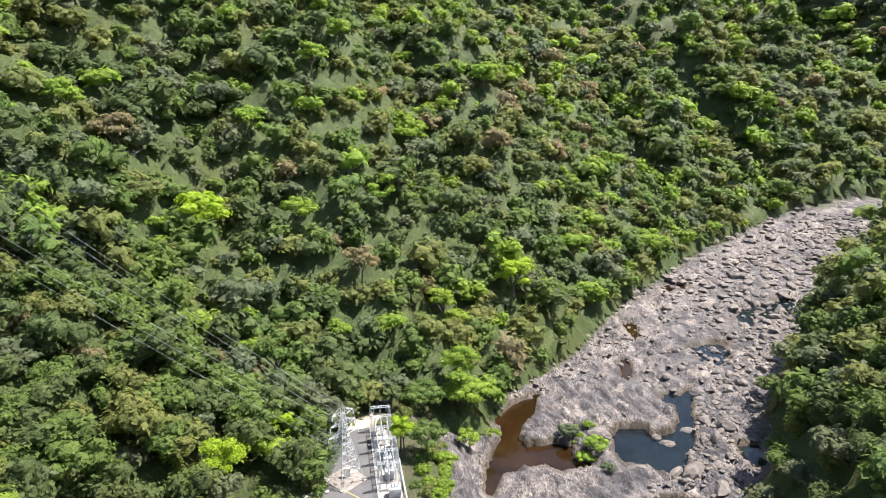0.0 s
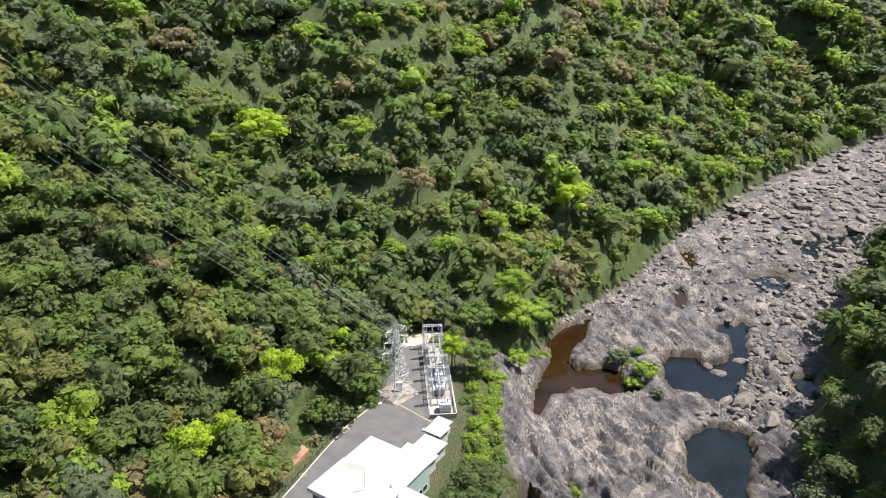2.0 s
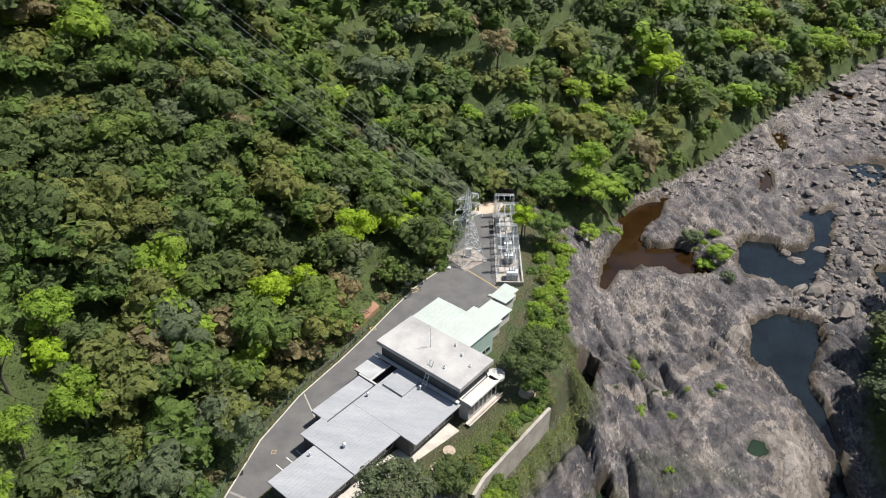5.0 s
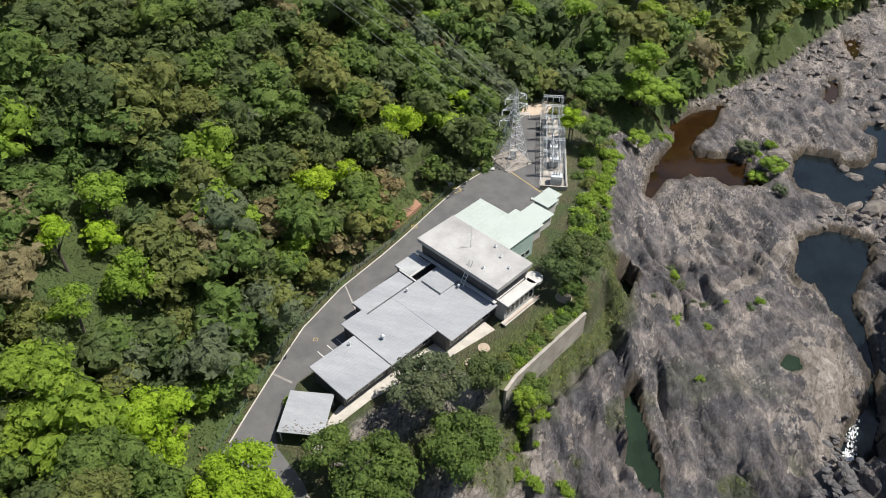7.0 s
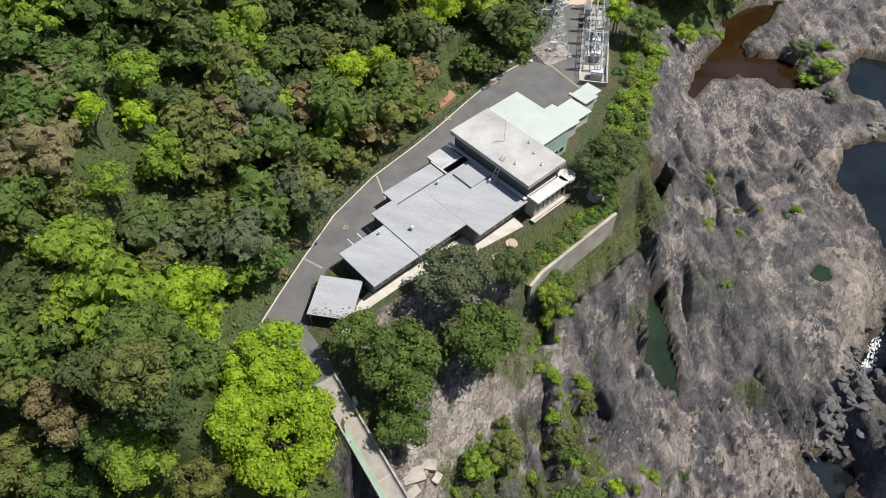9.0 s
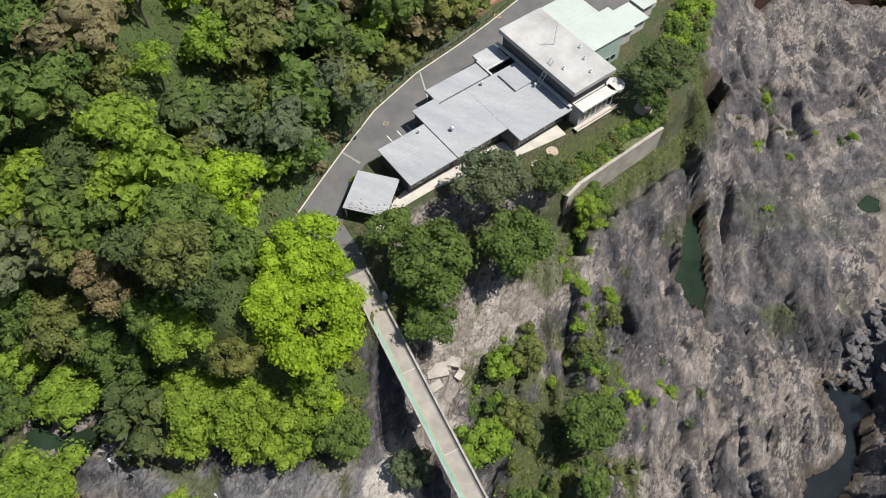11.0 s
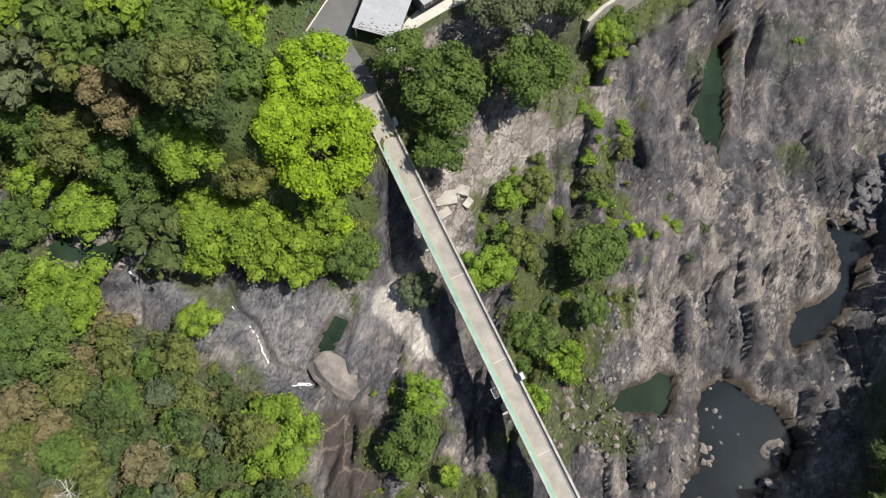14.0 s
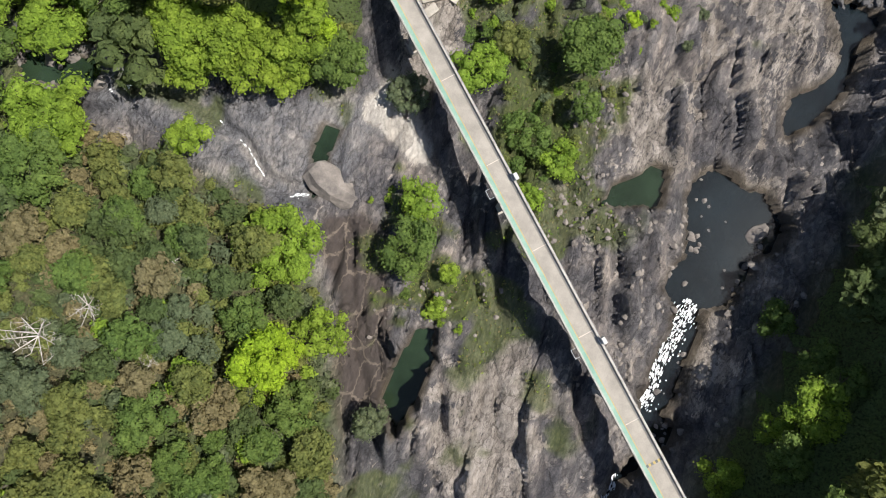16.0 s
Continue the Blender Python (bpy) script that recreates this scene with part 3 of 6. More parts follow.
sheet_of_water("water", [(5, 170), (5, 240), (90, 330), (240, 480), (420, 600), (520, 640), (530, 610), (345, 495), (185, 310), (120, 210), (95, 168),
                         (80, 120), (68, 72), (62, 20), (60, -60), (36, -60), (30, -10), (31, 45), (40, 80), (48, 100), (46, 130), (46, 150), (44, 170)],
               WATER, RIVER_WATER, "dark still river water lying between the rocks")
TEA_WATER = water_material("tea_water", (0.030, 0.015, 0.005))
for ring in (RIVER[0], RIVER[9], RIVER[10], RIVER[11]):
    sheet_of_water("shallows", ring, WATER + 0.03, TEA_WATER, "shallow tea-brown water over a rocky bottom")
for level, ring in POOLS:
    cx, cy = sum(p[0] for p in ring) / len(ring), sum(p[1] for p in ring) / len(ring)
    sheet_of_water("pool", [(cx + 1.1 * (x - cx), cy + 1.1 * (y - cy)) for x, y in ring], level, POOL_WATER, "still green pool trapped in a rock cleft")


# ---- materials of made things ----
ASPHALT = coated("asphalt", (0.075, 0.075, 0.078), (0.125, 0.123, 0.120), 0.18, 0.9, 0, 0.01, 8.0)
CONCRETE = coated("concrete", (0.24, 0.22, 0.19), (0.42, 0.39, 0.35), 0.35, 0.85, 0, 0.02, 5.0)
PALE_CONCRETE = coated("pale_concrete", (0.34, 0.315, 0.28), (0.52, 0.49, 0.44), 0.3, 0.85, 0, 0.01, 5.0)
DECK = coated("deck_concrete", (0.20, 0.182, 0.16), (0.31, 0.285, 0.25), 0.30, 0.88, 0, 0.01, 6.0)
ROOF_GREY = coated("grey_roof_sheet", (0.245, 0.258, 0.275), (0.34, 0.35, 0.365), 0.22, 0.45, 0.0, 0.01, 3.0, (0.35, 1.4, 1, 28))
ROOF_PALE = coated("pale_roof_membrane", (0.26, 0.257, 0.252), (0.42, 0.415, 0.405), 0.16, 0.6, 0.0, 0.01, 3.0)
ROOF_WHITE = coated("white_roof_sheet", (0.36, 0.405, 0.375), (0.42, 0.465, 0.435), 0.2, 0.45, 0.0, 0.005, 4.0)
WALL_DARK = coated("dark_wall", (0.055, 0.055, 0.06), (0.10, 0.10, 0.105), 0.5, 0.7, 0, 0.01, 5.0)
WALL_PALE = coated("pale_wall", (0.38, 0.38, 0.37), (0.52, 0.51, 0.49), 0.4, 0.8, 0, 0.01, 5.0)
WALL_GREEN = coated("green_wall_sheet", (0.30, 0.42, 0.38), (0.38, 0.50, 0.45), 0.5, 0.5, 0, 0.01, 4.0)
STEEL = coated("galvanised_steel", (0.50, 0.53, 0.55), (0.70, 0.72, 0.74), 0.8, 0.45, 0.35, 0.0)
DARK_STEEL = coated("dark_steel", (0.04, 0.045, 0.045), (0.08, 0.085, 0.085), 0.8, 0.5, 0.5, 0.0)
FENCE_GREEN = coated("green_painted_steel", (0.03, 0.06, 0.045), (0.06, 0.10, 0.07), 0.8, 0.5, 0.0, 0.0)
PORCELAIN = coated("grey_porcelain", (0.55, 0.58, 0.60), (0.75, 0.77, 0.78), 1.0, 0.25, 0.0, 0.0)
LINE_WHITE = coated("white_road_paint", (0.55, 0.55, 0.53), (0.75, 0.75, 0.72), 1.0, 0.8, 0, 0.0)
LINE_YELLOW = coated("yellow_road_paint", (0.30, 0.23, 0.08), (0.44, 0.34, 0.13), 1.0, 0.8, 0, 0.0)
GREEN_PAINT = coated("worn_green_paint", (0.12, 0.24, 0.195), (0.22, 0.33, 0.28), 0.35, 0.8, 0, 0.0)
RED_SOIL = coated("red_soil", (0.20, 0.10, 0.06), (0.34, 0.20, 0.13), 0.4, 0.95, 0, 0.03, 3.0)
GLASS = coated("dark_window_glass", (0.015, 0.02, 0.022), (0.03, 0.035, 0.04), 0.8, 0.08, 0.0, 0.0)
DARK_ROCK = coated("dark_boulder", (0.045, 0.044, 0.05), (0.13, 0.125, 0.125), 0.5, 0.85, 0, 0.08, 4.0)
GREY_ROCK = coated("grey_boulder", (0.085, 0.075, 0.07), (0.25, 0.22, 0.195), 0.35, 0.88, 0, 0.1, 3.0)
FOAM = coated("white_water", (0.62, 0.66, 0.68), (0.85, 0.87, 0.88), 1.2, 0.5, 0, 0.05, 3.0)
RAIL_GREY = coated("grey_rail_steel", (0.20, 0.20, 0.195), (0.32, 0.315, 0.30), 1.0, 0.55, 0.2, 0.0)
DEADWOOD = coated("bleached_dead_wood", (0.34, 0.31, 0.28), (0.55, 0.52, 0.48), 1.0, 0.9, 0, 0.02)


def plate(name, ring, z, mat, parent=None, thick=0.12):
    """A slab with a free outline, its top at z."""
    bm = bmesh.new()
    face = bm.faces.new([bm.verts.new((x, y, z)) for x, y in ring])
    if face.normal.z < 0:
        face.normal_flip()
    bm.normal_update()
    ext = bmesh.ops.extrude_face_region(bm, geom=[face])
    bmesh.ops.translate(bm, vec=(0, 0, -thick), verts=[v for v in ext["geom"] if isinstance(v, bmesh.types.BMVert)])
    bmesh.ops.recalc_face_normals(bm, faces=list(bm.faces))
    bmesh.ops.triangulate(bm, faces=[f for f in bm.faces if len(f.verts) > 4])
    return part(name, bm, mat, parent)


# ---- road, kerb and yard ----
EDGE = [(-60, 42), (-57.5, 50), (-56.6, 58), (-56.5, 66), (-56.2, 75.6), (-55.4, 89), (-52.2, 102.4), (-47.1, 115.2), (-43.9, 124.3), (-40.7, 134.7), (-36.5, 147), (-31, 157), (-30.2, 163)]
road = plate("road", EDGE + [(-28.5, 176), (-27.5, 187), (-22, 192), (-17.5, 190), (-15.8, 178), (-15, 150), (-13, 140), (-20, 118), (-38, 100), (-46, 84), (-50.5, 75.5), (-50.2, 65), (-47.8, 61), (-40.5, 56), (-38.3, 53.6), (-41, 49.8), (-50, 42)], 0.06, ASPHALT, None, 0.5)
tagged(road, "grey asphalt service road and yard beside the building", "road", kind="structure")


def ribbon(line, width, z, height):
    """A low bar that follows a line on the plan."""
    bm = bmesh.new()
    rows = []
    for k, (x, y) in enumerate(line):
        a, b = Vector(line[max(k - 1, 0)]), Vector(line[min(k + 1, len(line) - 1)])
        n = (b - a).normalized()
        n = Vector((-n.y, n.x)) * width / 2
        rows.append([bm.verts.new((x + s * n.x, y + s * n.y, h)) for s, h in ((1, z), (1, z + height), (-1, z + height), (-1, z))])
    for a, b in zip(rows, rows[1:]):
        for i in range(4):
            bm.faces.new((a[i], b[i], b[(i + 1) % 4], a[(i + 1) % 4]))
    bm.faces.new(rows[0])
    bm.faces.new(rows[-1][::-1])
    bmesh.ops.recalc_face_normals(bm, faces=list(bm.faces))
    return bm


kerb = part("kerb", ribbon(EDGE[1:], 0.24, 0.0, 0.2), PALE_CONCRETE, None)
tagged(kerb, "cream painted concrete kerb along the road edge", "kerb", kind="structure")
paved = plate("pavement", [(-28.6, 187), (-28, 192), (-22, 198), (-19.5, 195), (-20.5, 190.5), (-24, 188)], 0.1, coated("tan_concrete", (0.36, 0.29, 0.22), (0.52, 0.43, 0.34), 0.3), None, 0.4)
tagged(paved, "tan concrete apron at the tunnel portal", "pavement", kind="structure")


def road_mark(name, a, b, width, mat, label):
    a, b = Vector(a), Vector(b)
    m = Matrix.Translation(((a.x + b.x) / 2, (a.y + b.y) / 2, 0)) @ Matrix.Rotation(math.atan2(b.y - a.y, b.x - a.x), 4, "Z")
    ob = part(name, boxes((-(b - a).length / 2, (b - a).length / 2, -width / 2, width / 2, 0.062, 0.07)), mat, None)
    ob.matrix_world = m
    return tagged(ob, label, "road marking", "painted lines on the road")


for a, b in (((-49.9, 83.9), (-47.6, 82.6)), ((-48.7, 86.0), (-46.4, 84.7)), ((-47.5, 88.1), (-45.2, 86.8))):
    road_mark("bay_line", a, b, 0.14, LINE_WHITE, "white painted parking bay line on asphalt")
road_mark("yard_line", (-25.4, 157.4), (-15.3, 149.9), 0.28, LINE_YELLOW, "long yellow line across the yard entrance")
road_mark("drain_grate", (-56, 76.2), (-51.5, 75.2), 0.45, coated("grate_steel", (0.16, 0.15, 0.14), (0.30, 0.28, 0.26), 2.0), "steel drain grate set across the road")
road_mark("trench_cover", (-51.5, 103.2), (-46.3, 96.5), 0.3, CONCRETE, "narrow concrete trench cover across the road")
for k in range(7):
    t = k / 6
    road_mark("dash", (-18.6 + 3.2 * t, 139 + 8.6 * t), (-18.35 + 3.2 * t, 139.7 + 8.6 * t), 0.22, LINE_YELLOW, "short yellow dash of a painted line")
for x, y, turn, s in ((-51.6, 86.8, 10, 0.6), (-43, 127.5, 30, 0.9), (-36.8, 145, 40, 1.3)):
    bm = bmesh.new()
    for r in ((-0.8, 0.8, 0.55, 0.75, 0.062, 0.07), (-0.8, 0.8, -0.75, -0.55, 0.062, 0.07), (-0.8, -0.6, -0.55, 0.55, 0.062, 0.07), (0.6, 0.8, -0.55, 0.55, 0.062, 0.07)):
        box(bm, *r)
    bmesh.ops.scale(bm, vec=(s, s, 1), verts=list(bm.verts))
    ob = part("painted_box", bm, LINE_YELLOW, None)
    ob.matrix_world = pose(x, y, 0, 0, 0, turn)
    tagged(ob, "yellow painted outline box on the asphalt", "road marking", "painted lines on the road")
for x, y, sx, sy, turn in ((-31.6, 156.3, 4.6, 1.1, 12), (-35.0, 154.6, 1.1, 0.9, 40), (-39.2, 147.0, 1.2, 1.0, 35), (-16.8, 146.2, 1.2, 0.8, 0)):
    ob = part("stacked_panel", boxes((-sx / 2, sx / 2, -sy / 2, sy / 2, 0.07, 0.35), (-sx / 2 + 0.1, sx / 2 - 0.2, -sy / 2 + 0.1, sy / 2 - 0.05, 0.36, 0.5), bevel=0.02), WALL_PALE, None)
    ob.matrix_world = pose(x, y, 0, 0, 0, turn)
    tagged(ob, "pale panels stacked on the yard asphalt", "stacked panels", "loose materials in the yard")

# ---- roadside fence ----
FENCE = [(-58.2, 52), (-57.9, 66), (-57.6, 76), (-56.6, 90), (-53.2, 103.4), (-48, 116.2), (-44.8, 125), (-41.6, 135.2), (-37.8, 147.3), (-34.9, 158), (-33, 166), (-30.6, 175)]
fence = thing("fence", None, "dark green steel guard fence along the road's outer edge", "fence")
pts = []
for (ax, ay), (bx, by) in zip(FENCE, FENCE[1:]):
    n = max(1, round(math.hypot(bx - ax, by - ay) / 2.4))
    pts += [(ax + (bx - ax) * k / n, ay + (by - ay) * k / n) for k in range(n)]
post_mesh = None
for x, y in pts:
    if post_mesh is None:
        post_mesh = part("post", boxes((-0.07, 0.07, -0.07, 0.07, -1.5, 1.25), (-0.09, 0.09, -0.09, 0.09, 1.25, 1.3)), FENCE_GREEN, fence)
        ob, post_mesh = post_mesh, post_mesh.data
    else:
        ob = part("post", post_mesh, None, fence)
    ob.location = (x, y, max(0, height_at(x, y)))
for z in (0.55, 1.12):
    bm = bmesh.new()
    for (ax, ay), (bx, by) in zip(pts, pts[1:]):
        strut(bm, (ax, ay, max(0, height_at(ax, ay)) + z), (bx, by, max(0, height_at(bx, by)) + z), 0.05, 5)
    part("rail", bm, FENCE_GREEN, fence)

# ---- power station ----
HOUSE = Matrix.Translation((-48, 76.6, 0)) @ Matrix.Rotation(radians(61.5), 4, "Z")


def block(bm, u0, u1, v0, v1, z0, z1):
    """A box in the house's own directions: u along it, v towards the river."""
    return box(bm, u0, u1, -v1, -v0, z0, z1)


def slab(parent, name, u0, u1, v0, v1, top, thick, mat, label="", bevel=0.05):
    bm = bmesh.new()
    block(bm, u0, u1, v0, v1, top - thick, top)
    bmesh.ops.bevel(bm, geom=list(bm.edges), offset=bevel, segments=1, affect="EDGES")
    return part(name, bm, mat, parent, label)


def walls(parent, u0, u1, v0, v1, z1, mat, label="", thick=0.25, z0=-0.6):
    """Four wall slabs butted round a room."""
    for a in ((u0, u1, v0, v0 + thick), (u0, u1, v1 - thick, v1), (u0, u0 + thick, v0 + thick, v1 - thick), (u1 - thick, u1, v0 + thick, v1 - thick)):
        bm = bmesh.new()
        block(bm, *a, z0, z1)
        part("wall", bm, mat, parent, label)


def window_row(parent, u0, u1, v, z0, z1, n, face=1):
    step_u = (u1 - u0) / n
    for k in range(n):
        a, b = u0 + k * step_u + 0.12, u0 + (k + 1) * step_u - 0.12
        w = part("window", boxes((a, b, -v - 0.03, -v + 0.03, z0, z0 + 0.08), (a, b, -v - 0.03, -v + 0.03, z1 - 0.08, z1), (a, a + 0.08, -v - 0.03, -v + 0.03, z0 + 0.08, z1 - 0.08), (b - 0.08, b, -v - 0.03, -v + 0.03, z0 + 0.08, z1 - 0.08)), STEEL, parent)
        w.location = (0, -0.035 * face, 0)
        part("pane", boxes((a + 0.08, b - 0.08, -v - 0.012, -v + 0.012, z0 + 0.08, z1 - 0.08)), GLASS, w)


station = thing("power_station", HOUSE, "low grey flat-roofed power station with stepped wings", "building")
# wings: wall box, roof and edge trim
# walls near black: the shade below the eaves is painted into them
WINGS = [(0.0, 11.2, 0.0, 11.0, 4.4), (11.2, 23.6, -2.2, 11.2, 4.65), (23.6, 37.6, -2.2, 15.2, 4.65)]
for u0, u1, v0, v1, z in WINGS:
    walls(station, u0 + (0.5 if u0 == 0 else 0), u1 - (0.3 if u1 > 37 else 0), v0 + 0.5, v1 - 1.6, z - 0.36, WALL_DARK, "wall under the eaves with their shade in its dark colour")
    slab(station, "roof", u0, u1 - 0.004, v0, v1, z, 0.34, ROOF_GREY, "pale grey sheet roof")
    bm = bmesh.new()
    n = int((v1 - v0) / 0.75)
    for k in range(1, n):
        block(bm, u0 + 0.1, u1 - 0.1, v0 + k * 0.75 - 0.02, v0 + k * 0.75 + 0.02, z + 0.001, z + 0.035)
    part("roof_rib", bm, ROOF_GREY, station)
    window_row(station, u0 + 1.0, u1 - 0.8, v1 - 1.6, 1.0, 3.0, 5)
slab(station, "roof", 11.2, 16.8, -4.1, -2.204, 4.6, 0.3, ROOF_GREY)
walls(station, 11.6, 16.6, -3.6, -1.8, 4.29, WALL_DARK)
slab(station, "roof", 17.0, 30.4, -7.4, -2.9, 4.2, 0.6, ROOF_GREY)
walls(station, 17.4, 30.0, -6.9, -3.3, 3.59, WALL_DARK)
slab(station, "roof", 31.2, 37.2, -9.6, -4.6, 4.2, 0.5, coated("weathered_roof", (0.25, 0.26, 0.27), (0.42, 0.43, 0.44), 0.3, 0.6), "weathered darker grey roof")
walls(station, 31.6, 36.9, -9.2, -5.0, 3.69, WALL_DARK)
slab(station, "raised_roof", 31.3, 36.9, -1.1, 4.6, 5.1, 0.44, ROOF_GREY)
for v in (-4.3, -1.5):
    slab(station, "beam", 30.6, 37.2, v - 0.18, v + 0.18, 4.5, 0.4, WALL_PALE, "white roof beam")
slab(station, "beam", 30.5, 30.9, -7.5, -2.3, 4.6, 0.4, WALL_PALE)
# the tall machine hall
# dark wall colour includes the shade beneath the hall roof
walls(station, 37.9, 48.2, -7.6, 14.2, 7.9, WALL_DARK, "hall wall with the roof's shade in its dark colour")
slab(station, "hall_roof", 37.3, 48.8, -8.5, 15.0, 9.0, 1.05, ROOF_PALE, "stained pale membrane roof")
slab(station, "gutter", 36.9, 37.7, -8.8, 14.8, 5.2, 0.3, WALL_PALE, "white box gutter")
slab(station, "terrace_roof", 37.8, 47.6, 15.004, 17.6, 5.6, 0.5, WALL_PALE, "pale ledge roof")
bm = bmesh.new()
bmesh.ops.create_cone(bm, cap_ends=True, segments=24, radius1=1.9, radius2=1.9, depth=0.7, matrix=Matrix.Translation((48.6, -15.9, 5.25)))
part("round_bay", bm, WALL_PALE, station, "rounded white end bay")
walls(station, 38.2, 48.0, 14.2, 16.6, 5.1, WALL_PALE)
window_row(station, 38.6, 47.6, 16.6, 1.2, 3.6, 6)
slab(station, "balcony", 37.0, 48.6, 16.7, 18.0, 0.75, 0.3, PALE_CONCRETE, "tan concrete balcony edge")
slab(station, "balcony_rail", 37.0, 48.6, 17.85, 18.0, 1.7, 0.12, coated("tan_timber", (0.45, 0.30, 0.22), (0.60, 0.43, 0.33), 1.0), "tan balcony rail")
# roof fittings
for u, v, z, r in ((14.5, 5.0, 4.65, 0.45), (9.0, 1.4, 4.4, 0.25), (27.0, -1.2, 4.65, 0.3), (35.5, 5.8, 4.65, 0.3)):
    bm = bmesh.new()
    bmesh.ops.create_cone(bm, cap_ends=True, segments=12, radius1=r * 0.7, radius2=r * 0.7, depth=0.6, matrix=Matrix.Translation((u, -v, z + 0.3)))
    bmesh.ops.create_uvsphere(bm, u_segments=12, v_segments=7, radius=r, matrix=Matrix.Translation((u, -v, z + 0.75)))
    part("roof_vent", bm, STEEL, station, "round metal roof vent")
bm = bmesh.new()
strut(bm, (43.4, 1.0 - 3.0, 9.0), (43.4, -2.0, 14.5), 0.09, 6, 0.04)
for z in (11.5, 13.0):
    strut(bm, (42.6, -2.0, z), (44.2, -2.0, z), 0.03, 4)
part("antenna", bm, STEEL, station, "thin steel radio mast on the hall roof")
bm = bmesh.new()
for a in (-0.45, 0.45):
    strut(bm, (36.2, -6.0 + a, 4.7), (39.2, -6.0 + a, 10.2), 0.09, 5)
for k in range(9):
    t = k / 8
    strut(bm, (36.2 + 3 * t, -6.45, 4.7 + 5.5 * t), (36.2 + 3 * t, -5.55, 4.7 + 5.5 * t), 0.07, 4)
part("roof_ladder", bm, STEEL, station, "steel access ladder up to the hall roof")
for u, v in ((44, 12.5), (45.5, 9.0), (40.2, 8.6), (47.2, 6.0)):
    bm = boxes((u - 0.35, u + 0.35, -v - 0.25, -v + 0.25, 9.0, 9.35), (u - 0.1, u + 0.1, -v - 0.1, -v + 0.1, 9.35, 9.8))
    part("roof_fitting", bm, STEEL, station)

annex = thing("annex", HOUSE, "workshop annex with a white sheet roof and pale green wall", "building")
slab(annex, "roof", 49.4, 59.7, -9.6, 7.4, 7.4, 0.25, ROOF_WHITE, "white sheet roof")
walls(annex, 49.7, 59.4, -9.2, 7.1, 7.14, WALL_GREEN, "pale green sheet wall")
bm = bmesh.new()
for k in range(1, 13):
    block(bm, 49.5, 59.6, -9.6 + k * 1.3 - 0.02, -9.6 + k * 1.3 + 0.02, 7.401, 7.44)
part("roof_rib", bm, ROOF_WHITE, annex)
window_row(annex, 51, 58.5, 7.1, 0.9, 2.3, 4)
for u0, u1, v0, v1, z in ((60.2, 66.0, -3.6, 5.2, 4.0), (66.4, 71.5, -2.4, 4.2, 3.5), (71.9, 76.5, -3.2, 1.8, 3.9), (76.8, 79.4, -3.8, 0.6, 3.4)):
    shed = thing("lean_to", HOUSE, "small lean-to store with a white sheet roof", "shed", "white roofed stores beside the yard")
    slab(shed, "roof", u0, u1, v0, v1, z, 0.15, ROOF_WHITE)
    walls(shed, u0 + 0.4, u1 - 0.3, v0 + 0.4, v1 - 0.6, z - 0.16, WALL_PALE)

carport = thing("carport", pose(-44.7, 67.5, 0, 0, 0, 9.5), "carport with a leaf-littered pale grey sheet roof", "carport")
part("roof", boxes((-4.2, 4.2, -4.6, 4.6, 3.05, 3.25), bevel=0.04), ROOF_GREY, carport)
bm = bmesh.new()
for k in range(1, 11):
    box(bm, -4.2 + k * 0.76 - 0.02, -4.2 + k * 0.76 + 0.02, -4.5, 4.5, 3.252, 3.285)
part("roof_rib", bm, ROOF_GREY, carport)
for x in (-3.8, 3.8):
    for y in (-4.2, 0, 4.2):
        part("post", boxes((x - 0.08, x + 0.08, y - 0.08, y + 0.08, -0.5, 3.05)), STEEL, carport)
part("back_wall", boxes((-3.7, 3.7, 4.0, 4.15, -0.5, 2.9)), WALL_DARK, carport)
bm = bmesh.new()
for k in range(70):
    x, y, s = random.uniform(-3.2, 3.8), -4.3 + random.random() ** 2 * 2.6, random.uniform(0.05, 0.2)
    box(bm, x - s, x + s, y - s * 0.4, y + s * 0.4, 3.255, 3.27 + 0.02 * random.random(), None)
litter_part = part("leaf_litter", bm, coated("fallen_leaves", (0.05, 0.04, 0.03), (0.14, 0.10, 0.06), 2.0), carport, "dark drifts of fallen leaves")
tagged(litter_part, kind="stuff")

# ---- terraces, lawn edge and retaining wall ----
ground_slab = plate("patio", [(-41.5, 61.5), (-39.2, 62.5), (-38.6, 69.8), (-35.6, 75.2), (-31.2, 81), (-24, 89.3), (-19, 96), (-16.5, 99.5), (-20.5, 102), (-28, 92), (-36, 80), (-40.5, 72.6), (-41.2, 70)], 0.09, PALE_CONCRETE, None, 0.9)
tagged(ground_slab, "bright pale concrete apron along the river side", "pavement", kind="structure")
WALL_LINE = [(1.2, 109.2), (0.1, 107.2), (-4.8, 97.9), (-9.8, 88.4), (-11.1, 84.2)]
BED_LINE = [(x - 1.35, y + 0.55) for x, y in WALL_LINE]
bed = part("planting_bed", ribbon(BED_LINE, 2.4, -8.0, 8.05), coated("bed_soil", (0.05, 0.06, 0.025), (0.12, 0.13, 0.05), 0.6, 0.95, 0, 0.05, 3.0), None)
tagged(bed, "grassy planting bed behind the retaining wall", "garden bed", kind="structure")
retaining = thing("retaining_wall", None, "weathered pale concrete retaining wall above the rocks", "wall")
part("wall", ribbon(WALL_LINE, 0.5, -8.0, 8.4), CONCRETE, retaining)
part("coping", ribbon(WALL_LINE, 0.66, 0.404, 0.14), CONCRETE, retaining)
